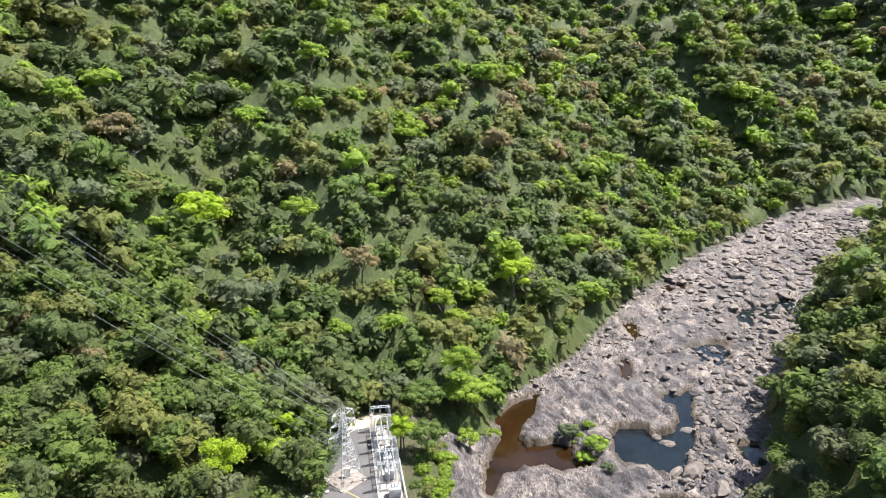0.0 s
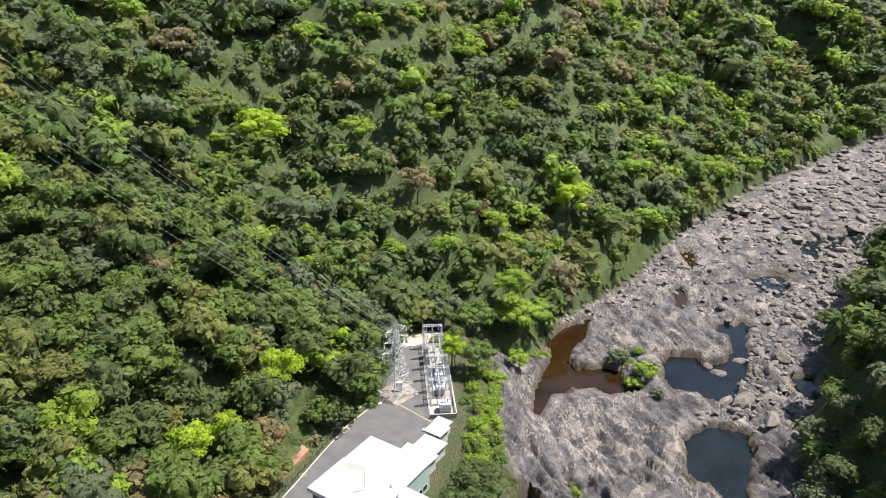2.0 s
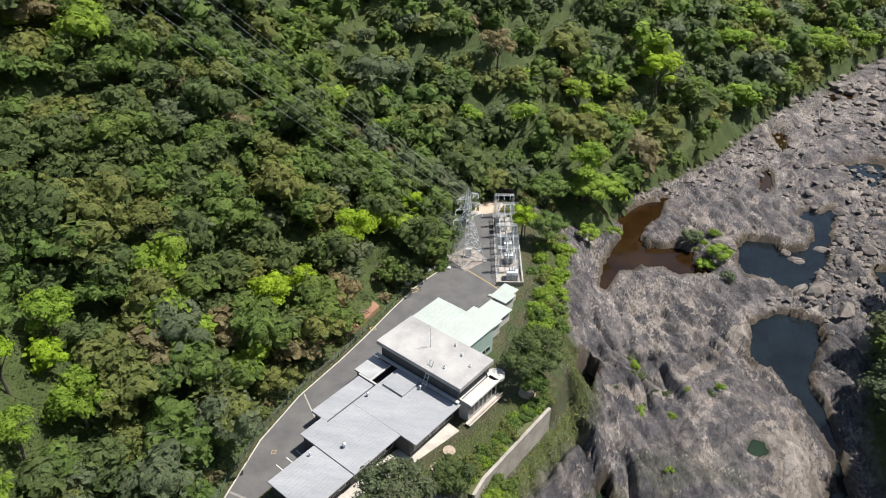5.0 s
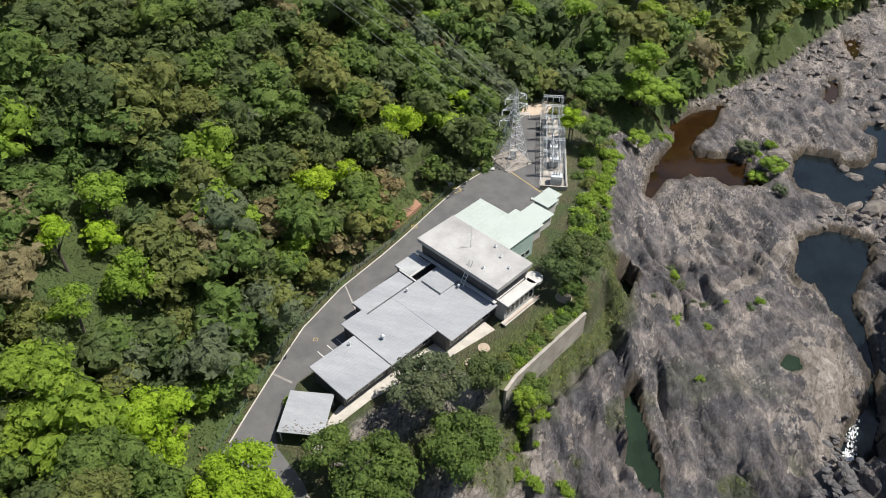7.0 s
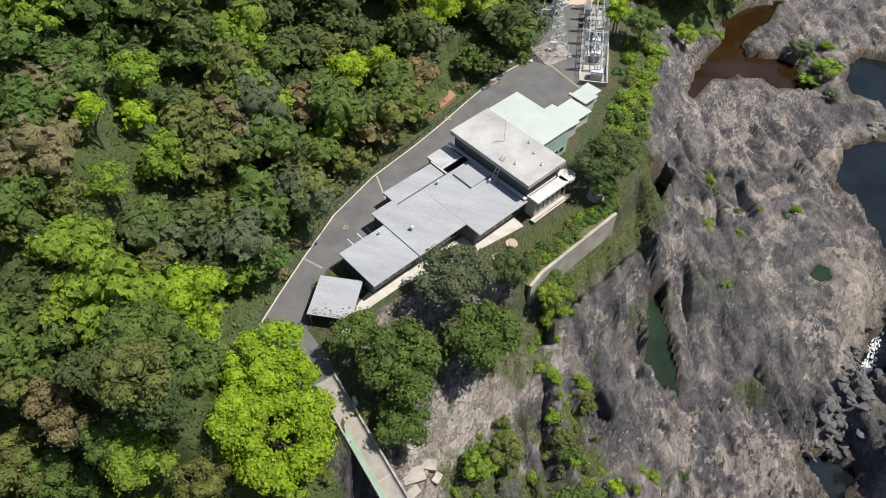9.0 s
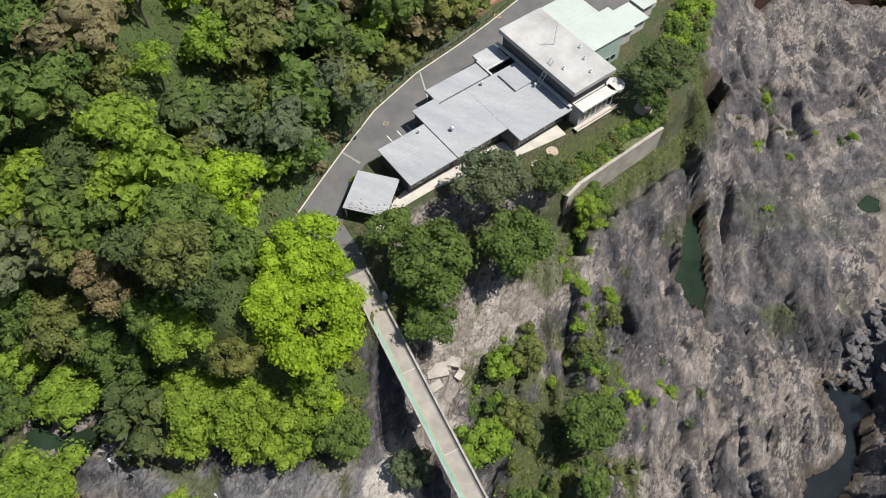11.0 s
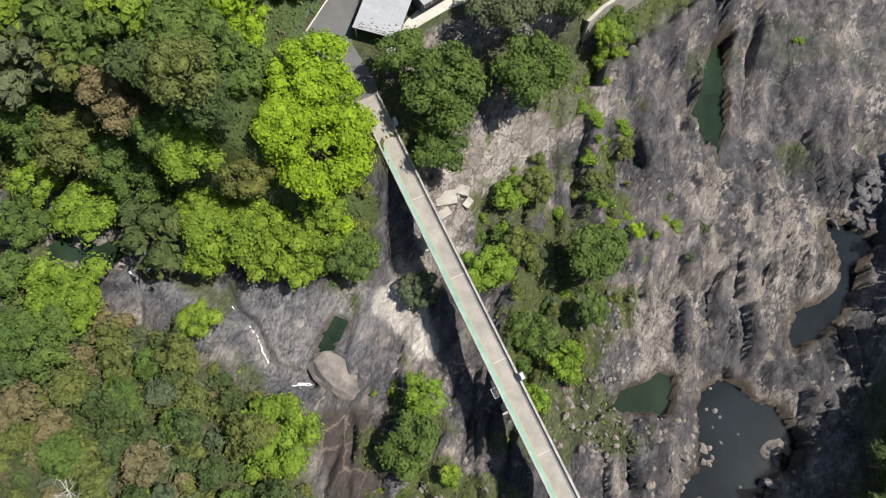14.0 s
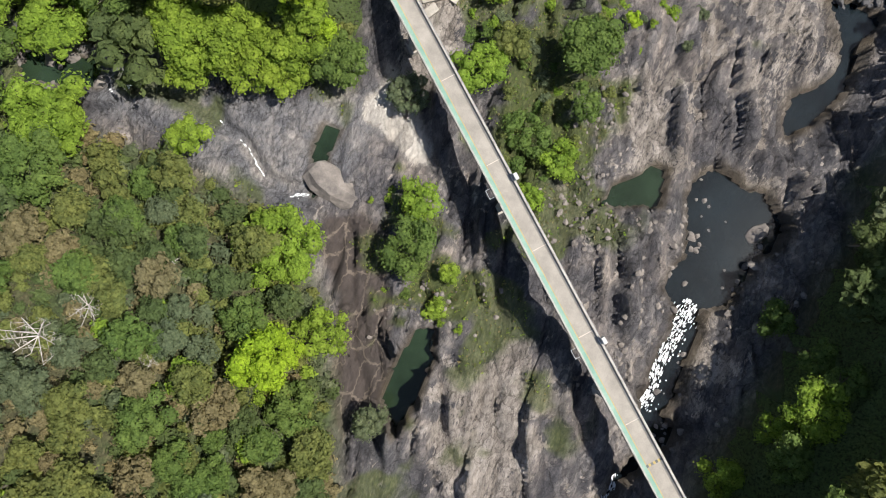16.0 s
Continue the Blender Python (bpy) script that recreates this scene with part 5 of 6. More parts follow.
# trees that can be told apart: x, y, crown radius, height, kind of leaf, sprays
BIG = [
    (-39.4, 37.9, 9.6, 14, 5, 5200, "huge bright yellow-green tree shading the bridge approach"),
    (-45.9, 46.9, 7.7, 15, 5, 3200, "bright yellow-green tree beside the road"),
    (-45.7, 36.8, 5.5, 13, 5, 1700, "bright yellow-green tree above the creek slope"),
    (-40.6, 46.9, 3.9, 13, 5, 1100, "bright yellow-green tree leaning over the bridge approach"),
    (-26.6, 56.6, 8.0, 12, 1, 3600, "large dark green dome-shaped tree beside the bridge"),
    (-23.6, 48.0, 4.6, 9, 1, 1500, "dark green spreading tree over the gully"),
    (-36.1, 59.0, 4.8, 10, 1, 1200, "dark green tree behind the carport"),
    (-15.7, 67.4, 6.9, 11, 1, 2600, "large dark green tree below the building"),
    (-23.5, 75.9, 6.9, 12, 3, 2200, "grey-green fine-leaved tree below the building"),
    (-15.3, 83.0, 4.6, 9, 0, 1000, "deep green tree at the retaining wall"),
    (-6.0, 88.7, 3.7, 7, 1, 700, "dark green tree under the retaining wall"),
    (-6.9, 84.9, 3.1, 6, 4, 600, "fresh green tree under the retaining wall"),
    (-3.4, 118.6, 7.1, 11, 0, 1900, "round deep green tree beside the annex"),
    (-2.5, 112.3, 3.2, 6, 1, 500, "small dark green tree on the bank"),
    (-50.7, 21.5, 7.4, 10, 4, 2600, "broad fresh green tree above the creek slab"),
    (-42.0, 21.6, 6.0, 9, 4, 1700, "spreading fresh green tree above the creek slab"),
    (-36.2, 26.6, 5.0, 9, 4, 1200, "fresh green tree beside the bright tree"),
    (-30.1, 26.6, 5.0, 8, 1, 1200, "mid green tree at the bridge flank"),
    (-32.5, 29.6, 2.3, 9, 5, 400, "small lime green tree among darker crowns"),
    (-73.4, 13.6, 6.4, 10, 4, 1600, "fresh green tree over the upper creek pool"),
    (-83.5, 6.4, 4.8, 10, 1, 1100, "mid green tree beside the upper creek"),
    (-68.6, -0.8, 7.4, 11, 4, 2200, "fresh green tree on the creek's far bank"),
    (-65.5, -9.4, 6.1, 11, 1, 1500, "mid green tree on the creek's far bank"),
    (-57.4, 26.7, 5.5, 13, 4, 1600, "fresh green round-crowned tree on the creek slope"),
    (-68.7, 27.0, 3.7, 13, 6, 800, "dry brownish tree on the creek slope"),
    (-78.8, 21.7, 6.2, 13, 2, 1500, "olive green tree on the creek slope"),
    (-53.8, 32.2, 4.8, 13, 0, 1300, "deep green tree behind the bright tree"),
    (-47.8, 27.8, 4.3, 11, 2, 1000, "olive green tree on the creek bank"),
    (-66.2, 21.2, 4.9, 11, 1, 1100, "mid green tree above the creek rocks"),
    (-62.0, 50.5, 5.1, 14, 5, 1300, "lime green layered tree above the road bend"),
    (-76.4, 46.5, 5.8, 14, 4, 1400, "fresh green tree in the canopy above the road"),
    (7.4, 45.4, 5.8, 8, 1, 1400, "dark green tree on the rocky slope"),
    (-7.9, 36.0, 4.7, 6, 4, 1000, "fresh green tree beside the bridge"),
    (-17.3, 26.8, 3.5, 6, 3, 700, "grey-green tree by the bridge's shaded side"),
    (-10.2, 49.5, 3.6, 5, 4, 600, "fresh green shrubby tree among the rocks"),
    (-6.4, 53.2, 3.4, 5, 2, 500, "olive shrubby tree among the rocks"),
    (-4.5, 41.7, 3.3, 5, 2, 500, "olive shrubby tree on the rocky slope"),
    (3.6, 28.2, 3.9, 6, 1, 900, "green tree beside the bridge"),
    (10.6, 26.5, 3.4, 5, 4, 700, "fresh green tree at the foot of the slope"),
    (7.8, 18.6, 2.7, 5, 4, 500, "fresh green shrubby tree below the bridge"),
    (11.0, 36.4, 2.9, 5, 1, 500, "green shrubby tree on the rocky slope"),
    (12.9, 54.2, 1.5, 4, 5, 200, "small yellow-green shrubby tree on a ledge"),
    (-8.3, 10.5, 3.8, 7, 4, 1000, "fresh green tree on the mossy rocks"),
    (-6.1, 3.1, 5.1, 8, 1, 1500, "dark green tree on the mossy rocks"),
    (1.0, 1.7, 1.9, 4, 4, 300, "fresh green shrubby tree on the mossy rocks"),
    (1.3, -4.8, 2.1, 4, 4, 300, "lime tinged shrubby tree beside the dark pool"),
    (-19.3, -21.1, 4.8, 9, 5, 1500, "bright green round tree on the dry slope"),
    (-26.2, -5.2, 6.9, 8, 4, 1800, "fresh green tree at the creek mouth"),
    (-13.8, -15.1, 4.1, 8, 4, 1000, "fresh green tree at the edge of the jointed rock"),
    (-25.8, -17.2, 3.7, 8, 1, 800, "mid green tree on the dry slope"),
    (-1.4, -25.7, 3.2, 5, 3, 500, "grey-green shrubby tree beside the dark pool"),
    (-13.2, -27.3, 4.4, 8, 1, 900, "mid green tree on the dry slope"),
    (-31.7, -35.8, 4.5, 8, 1, 1000, "mid green tree on the dry slope"),
    (-47.6, 5.4, 3.7, 7, 4, 800, "fresh green tree on the creek's far bank"),
    (54.5, 16.8, 3.7, 8, 1, 700, "green tree rising out of the shaded cliff foot"),
    (59.4, 12.3, 3.3, 8, 1, 600, "green tree rising out of the shaded cliff foot"),
    (60.2, 4.7, 5.2, 10, 4, 1300, "fresh green tree on the cliff top"),
    (57.0, -0.2, 2.7, 8, 4, 500, "fresh green tree on the cliff"),
    (53.4, -10.5, 4.0, 9, 4, 800, "fresh green tree on the cliff top beside the bridge"),
    (58.6, -3.7, 4.0, 9, 1, 900, "green tree on the cliff top"),
    (62.0, 10.3, 3.1, 9, 1, 700, "green tree on the cliff top"),
    (60.6, 32.7, 4.0, 9, 0, 700, "deep green tree on the shaded cliff"),
    (6.8, 214.7, 10.4, 12, 4, 1400, "bright mid green tree at the slope foot"),
    (-7.2, 205.4, 7.7, 11, 1, 1100, "mid green tree behind the switchyard"),
    (-4.6, 174.5, 5.7, 10, 1, 900, "mid green tree beside the switchyard"),
    (-11.0, 176.2, 3.5, 9, 5, 500, "lime green tree beside the switchyard"),
    (8.1, 197.5, 4.3, 6, 4, 500, "fresh green shrubby tree below the switchyard wall"),
    (-51.5, 15.9, 4.6, 9, 4, 1000, "fresh green tree above the creek slab"),
    (-47.1, 24.1, 5.3, 9, 4, 1200, "fresh green tree above the creek slab"),
    (-36.5, 21.2, 4.0, 8, 4, 900, "fresh green tree hanging over the creek slab"),
    (-56.2, 21.5, 4.2, 9, 4, 900, "fresh green tree above the creek rocks"),
    (-35.8, 30.6, 4.3, 9, 4, 1000, "fresh green tree beneath the bright tree"),
    (-62.3, 26.9, 4.4, 12, 1, 1000, "mid green tree on the creek slope"),
    (-86.3, 20.5, 5.2, 13, 1, 1100, "mid green tree on the creek slope"),
    (-71.6, 22.1, 4.5, 12, 1, 900, "mid green tree on the creek slope"),
    (-85.0, 13.6, 4.4, 11, 4, 900, "fresh green tree beside the upper creek"),
    (41.6, 206.9, 3.7, 4, 3, 400, "grey-green bush on the rock island"),
    (48.5, 199.0, 4.3, 4, 4, 500, "fresh green bush on the rock island"),
    (44.9, 195.7, 3.2, 3, 4, 300, "fresh green bush on the rock island"),
    (49.9, 187.1, 2.4, 3, 3, 250, "grey-green bush at the water's edge"),
]

places = []
for x0, x1, y0, y1, gap in ((-110, 50, -75, 6, 4.4), (-210, 50, 6, 215, 5.7), (-360, 240, 215, 480, 7.4), (-300, 520, 480, 900, 10.5), (240, 520, 300, 480, 10.5), (50, 240, -80, 215, 7.0), (420, 1000, 640, 1150, 15.0), (260, 1000, 1150, 1700, 34.0)):
    px, py = scatter(x0, x1, y0, y1, gap)
    depth = np.maximum.reduce([depth_in(px, py, r) for r in ALL_HILLS])
    dist = np.hypot(px, py)
    keep = (depth > np.where(px < -25, 0.3, 1.5)) & (px > np.where(py > 215, -0.92 * py - 25, -1.0 * py - 115)) & (px < 0.95 * py + 130) & (depth_in(px, py, HILL_LEFT) < np.where(px > 0, 420, 215)) & (depth_in(px, py, HILL_RIGHT) < 50)
    keep &= ((depth_in(px, py, HILL_FAR) < 0) == (gap < 14)) | (gap > 20)
    for k in np.flatnonzero(keep):
        if all((px[k] - m[0]) ** 2 + (py[k] - m[1]) ** 2 > (0.8 * m[2] + 2.0) ** 2 for m in MARKED) and all((px[k] - m[0]) ** 2 + (py[k] - m[1]) ** 2 > (0.75 * m[2] + 2.2) ** 2 for m in BIG):
            places.append((px[k], py[k], gap))
places = np.array(places)
CLEARINGS = [(-31, 31, 4), (-64, 139, 5), (-90, 148, 3), (-45, 150, 5), (-36, 40, 5), (-51, -30, 4.5), (-46, -26, 3.5)]
keep = np.ones(len(places), bool)
for cx, cy, cr in CLEARINGS:
    keep &= np.hypot(places[:, 0] - cx, places[:, 1] - cy) > cr
places = places[keep]
foot = heights(places[:, 0], places[:, 1])
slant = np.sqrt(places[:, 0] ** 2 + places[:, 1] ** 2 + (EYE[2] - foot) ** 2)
SPECIES_ODDS = np.array([0.25, 0.32, 0.19, 0.12, 0.075, 0.010, 0.035])
zone = fbm(places[:, 0] / 35, places[:, 1] / 35, 3, 91)
species = np.array([rng.choice(7, p=SPECIES_ODDS) for _ in places])
drift = rng.random(len(places)) < 0.5
species = np.where(drift & (zone > 0.55), rng.choice([1, 2, 4], len(places)), species)
species = np.where(drift & (zone < 0.45), rng.choice([0, 0, 3, 1], len(places)), species)
# distant crowns: fewer deep leaves, so leaf colour replaces light they lack
far_lightened = (slant > 235) & ~drift
species = np.where(far_lightened, rng.choice(7, len(places), p=[0.13, 0.27, 0.31, 0.17, 0.075, 0.005, 0.04]), species)
dry_side = (places[:, 1] < 4) & (places[:, 0] < 10)
species = np.where(dry_side & (rng.random(len(places)) < 0.55), rng.choice([0, 2, 3, 6], len(places), p=[0.2, 0.4, 0.15, 0.25]), species)
NEAR_COUNT = 210
near_rank = np.argsort(slant)[:NEAR_COUNT]
is_near = np.zeros(len(places), bool)
is_near[near_rank] = True

# the near forest: trees of their own on shared meshes
SHAPES = []
for k in range(5):
    r, h = 4.4 + 0.35 * k, 11.0 + 0.8 * k
    trunk_mesh = trunk_of(rng, r, h)
    v, f = crown_of(rng, r, h, 12 + k, 760, 0.86, k % 2 == 1)
    SHAPES.append((trunk_mesh, v, f))
KINDS = ("deep green", "mid green", "olive green", "grey-green", "fresh green", "lime green", "dry brownish")
PROTO = {}


def tree_like(shape, kind, name="tree"):
    """The first tree of a shape and leaf, with trunk and crown."""
    trunk_mesh, v, f = SHAPES[shape]
    top = thing(name, None, KINDS[kind] + " rainforest tree with a lumpy broad crown", "tree", "forest trees on the slope")
    part("trunk", trunk_mesh, None, top)
    part("crown", mesh_of("crown", v, f, [LEAVES[kind]], None, True), None, top)
    return top


def plant(shape, kind, x, y, z, scale, turn):
    m = Matrix.LocRotScale((x, y, z), Euler((0, 0, turn)), None)
    if (shape, kind) not in PROTO:
        PROTO[shape, kind] = tree_like(shape, kind)
        ob = PROTO[shape, kind]
        ob.matrix_basis = m
    else:
        ob = copy_thing(PROTO[shape, kind], m)
    ob.scale = (scale, scale, scale * random.uniform(0.9, 1.15))
    return ob


for k in near_rank:
    x, y, _ = places[k]
    small = 0.62 if dry_side[k] else 1.12
    plant(int(rng.integers(5)), int(species[k]), x, y, foot[k], small * float(rng.uniform(0.72, 1.22)), float(rng.uniform(0, 6.28)))

# the rest of the forest, past counting
LOD = {}
for level, (sprays, size, lobes) in enumerate(((185, 1.25, 7), (84, 1.7, 5), (50, 2.2, 4))):
    LOD[level] = []
    for k in range(6):
        r, h = rng.uniform(4.2, 5.6), rng.uniform(10.5, 14)
        LOD[level].append(crown_of(rng, r, h, lobes, sprays, size, False, (5, 4, 4)[level]))
all_v, all_f, all_m, count = [], [], [], 0
for k in np.flatnonzero(~is_near):
    x, y, gap = places[k]
    level = 0 if slant[k] < 220 else 1 if gap < 14 else 2
    v, f = LOD[level][int(rng.integers(6))]
    a, s = rng.uniform(0, 6.28), float(np.clip(rng.lognormal(0, 0.26), 0.7, 1.3 if slant[k] < 220 else 1.65)) * (0.68 if gap < 5 else 1.1 if gap < 7.5 else 1.42 if gap < 9 else 1.6 if gap < 14 else 2.3 if gap < 20 else 4.6)
    turn = np.array([[math.cos(a), -math.sin(a), 0], [math.sin(a), math.cos(a), 0], [0, 0, rng.uniform(0.7, 1.05)]])
    all_v.append(v @ turn.T * s + (x, y, foot[k] - 0.5))
    all_f.append(f + count)
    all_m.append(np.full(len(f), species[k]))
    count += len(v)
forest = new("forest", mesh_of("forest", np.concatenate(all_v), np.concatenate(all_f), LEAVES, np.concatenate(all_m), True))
tagged(forest, "dense evergreen rainforest covering the steep gorge slopes", "forest", kind="stuff")

# trees that stand out
for x, y, r, h, kind in MARKED:
    far = math.hypot(x, y) > 200
    r, h = (1.2 * r, 1.55 * h) if far else (r * 1.1, 1.15 * h)
    v, f = crown_of(rng, r, h, 14, 420 if far else 900, r * (0.16 if far else 0.12), True)
    top = thing("tree", pose(x, y, height_at(x, y), 0, 0, 0), KINDS[kind] + " tree standing out from the forest canopy", "tree", "bright trees in the canopy")
    part("trunk", trunk_of(rng, r, h), None, top)
    part("crown", mesh_of("crown", v, f, [LEAVES[kind]], None, True), None, top)


# ---- large trees by the bridge and the building ----
for x, y, r, h, kind, sprays, label in BIG:
    r = 1.14 * r
    v, f = crown_of(rng, r, h, int(7 + 2.6 * r), sprays, max(0.42, min(0.68, r * 0.085)), kind in (4, 5) or r > 6)
    top = thing("tree", pose(x, y, height_at(x, y)), label, "tree")
    part("trunk", trunk_of(rng, r, h), None, top)
    part("crown", mesh_of("crown", v, f, [LEAVES[kind]], None, True), None, top)


# ---- shrubs ----
def shrub_mesh(r, h, kind, sprays):
    v, f = crown_of(rng, r, h, 5, sprays, 0.42, False, 5)
    v = v * (1, 1, 0.9) - (0, 0, h * 0.35)
    return mesh_of("shrub", v, f, [LEAVES[kind]])


SHRUBS = [shrub_mesh(1.5, 2.4, k, 200) for k in (1, 2, 3, 4, 4, 6)]
STEM = boxes((-0.04, 0.04, -0.04, 0.04, -0.6, 1.0))
stem_mesh = bpy.data.meshes.new("stem")
STEM.to_mesh(stem_mesh)
STEM.free()
stem_mesh.materials.append(BARK)


def shrub(x, y, scale, kinds, label, group):
    k = int(rng.choice(kinds))
    top = thing("shrub", pose(x, y, height_at(x, y) - 0.15, 0, 0, float(rng.uniform(0, 360))), label, "shrub", group)
    top.scale = (scale, scale, scale * float(rng.uniform(0.7, 1.1)))
    part("foliage", SHRUBS[k], None, top)
    part("stem", stem_mesh, None, top)


for k in range(32):
    t = k / 31
    for row in range(2):
        x, y = -15.0 + 15.0 * t + row * 2.0 + rng.normal(0, 0.5), 88 + 24.5 * t - row * 0.7 + rng.normal(0, 0.5)
        if height_at(x, y) > -1.0:
            shrub(x, y, float(rng.uniform(0.65, 1.05)), (0, 0, 1, 3), "green garden shrub in the bed above the retaining wall", "garden shrubs")
for ring, n, kinds, lo, hi in ((BUSHY, 88, (0, 0, 1, 1, 2, 3), 0.35, 1.2), (MOSS, 24, (0, 1, 2, 3), 0.25, 0.75)):
    xs, ys = [p[0] for p in ring], [p[1] for p in ring]
    made = 0
    while made < n:
        x, y = float(rng.uniform(min(xs), max(xs))), float(rng.uniform(min(ys), max(ys)))
        if inside(np.array([x]), np.array([y]), ring)[0] and abs((BRIDGE.inverted() @ Vector((x, y, 0))).y) > 3.2:
            shrub(x, y, float(rng.uniform(lo, hi)), kinds, "wild green shrub rooted between the rocks", "shrubs on the rocks")
            made += 1
for cx, cy, sx, sy, n, kinds in ((-33.5, 161, 2.0, 5, 8, (0, 1)), (-48.5, 71.5, 1.2, 2.6, 6, (3, 4)), (-1.5, 138, 4, 10, 18, (0, 0, 1, 3)), (-2.5, 165, 4.5, 22, 38, (0, 1, 3, 4)), (-6, 126, 2.5, 5, 5, (0, 1)), (-14, 192, 4, 5, 6, (0, 1)), (47, 207, 5, 7, 10, (3, 4)), (22, 141, 2, 7, 8, (2, 3)),
                                (33, 134, 9, 4, 6, (2, 3)), (-5.5, 78, 3, 8, 12, (3, 4)), (0.5, 70, 3, 6, 8, (3, 4)), (-60, 100, 1.5, 22, 5, (0, 1)), (26, 118, 10, 14, 6, (2, 3)), (12, 212, 8, 6, 8, (3, 4)), (40, 254, 14, 12, 5, (0, 4)), (19, 62, 5, 14, 8, (2, 3))):
    for k in range(n):
        x, y = cx + rng.uniform(-1, 1) * sx, cy + rng.uniform(-1, 1) * sy
        if np.max([depth_in(np.array([x]), np.array([y]), r)[0] for r in RIVER]) < -0.5:
            shrub(float(x), float(y), float(rng.uniform(0.8, 1.9) if y > 120 and x < 8 else rng.uniform(0.4, 1.1)), kinds, "low green shrub growing at the rock edge", "shrubs at the edges")

# ---- understorey: the lower leaf layer that closes the forest between the crowns ----
def understorey(x0, x1, y0, y1, gap, lump, rise, margin):
    xs, ys = np.meshgrid(np.arange(x0, x1, gap), np.arange(y0, y1, gap))
    xs = xs + (_lattice(np.floor(xs / gap).astype(int), np.floor(ys / gap).astype(int), 3) - 0.5) * gap * 0.6
    ys = ys + (_lattice(np.floor(xs / gap).astype(int), np.floor(ys / gap).astype(int), 8) - 0.5) * gap * 0.6
    inner = np.maximum.reduce([depth_in(xs, ys, h) for h in (HILL_LEFT, HILL_RIGHT, HILL_FAR)])
    d1, d2, _ = cells(xs / lump, ys / lump, 61)
    top = heights(xs.ravel(), ys.ravel()).reshape(xs.shape) + rise * (0.2 + 1.4 * (1 - d1) ** 1.5 + 0.5 * fbm(xs / 3, ys / 3, 2, 63)) * step(margin - 1, margin + 4, inner)
    for cx, cy, cr in CLEARINGS[1:4]:
        top = np.where(np.hypot(xs - cx, ys - cy) < cr, top - 6, top)
    n, m = ys.shape
    at = np.arange(n * m).reshape(n, m)
    use = (inner[:-1, :-1] > margin) & (xs[:-1, :-1] > np.where(ys[:-1, :-1] > 215, -0.92 * ys[:-1, :-1] - 40, -ys[:-1, :-1] - 120))
    use &= (depth_in(xs, ys, HILL_LEFT)[:-1, :-1] < 430) & (depth_in(xs, ys, HILL_RIGHT)[:-1, :-1] < 60)
    quads = np.stack([at[:-1, :-1], at[:-1, 1:], at[1:, 1:], at[1:, :-1]], -1)[use]
    kinds = np.zeros(len(quads))
    ob = new("understorey", mesh_of("understorey", np.stack([xs, ys, top], -1).reshape(-1, 3), quads, LEAVES, kinds, True))
    return tagged(ob, "dark green understorey filling the gaps between forest trees", "undergrowth", kind="stuff")


understorey(-150, 60, 14, 215, 1.3, 3.4, 2.6, 0.6)
understorey(50, 130, -60, 215, 1.6, 3.6, 2.6, 1.0)
understorey(-330, 420, 213.7, 560, 2.4, 5.0, 5.0, 1.0)
understorey(-200, 620, 558, 1000, 4.5, 8.0, 7.0, 1.0)

# ---- undergrowth on the dry southern slope and the forest edges ----
ux, uy = scatter(-105, 20, -70, 8, 2.3)
keep = (depth_in(ux, uy, HILL_SOUTH) > 0.3) & (rng.random(len(ux)) < 0.8)
ux2, uy2 = scatter(-110, 0, 10, 215, 4.0)
d_edge = depth_in(ux2, uy2, HILL_LEFT)
keep2 = (d_edge > 0.8) & (d_edge < 9)
ux, uy = np.concatenate([ux[keep], ux2[keep2]]), np.concatenate([uy[keep], uy2[keep2]])
uz = heights(ux, uy)
forms = [crown_of(rng, 1.7, 2.6, 2, 44, 0.7, False, 4) for _ in range(5)]
vs, fs, ms, count = [], [], [], 0
for x, y, z in zip(ux, uy, uz):
    v, f = forms[int(rng.integers(5))]
    s = rng.uniform(0.6, 1.3)
    vs.append((v - (0, 0, 0.8)) * s + (x, y, z))
    fs.append(f + count)
    ms.append(np.full(len(f), int(rng.choice([0, 2, 3, 4, 6], p=[0.26, 0.34, 0.14, 0.04, 0.22]))))
    count += len(v)
under = new("undergrowth", mesh_of("undergrowth", np.concatenate(vs), np.concatenate(fs), LEAVES, np.concatenate(ms)))
tagged(under, "tangled olive and dry brown undergrowth on the slopes", "undergrowth", kind="stuff")

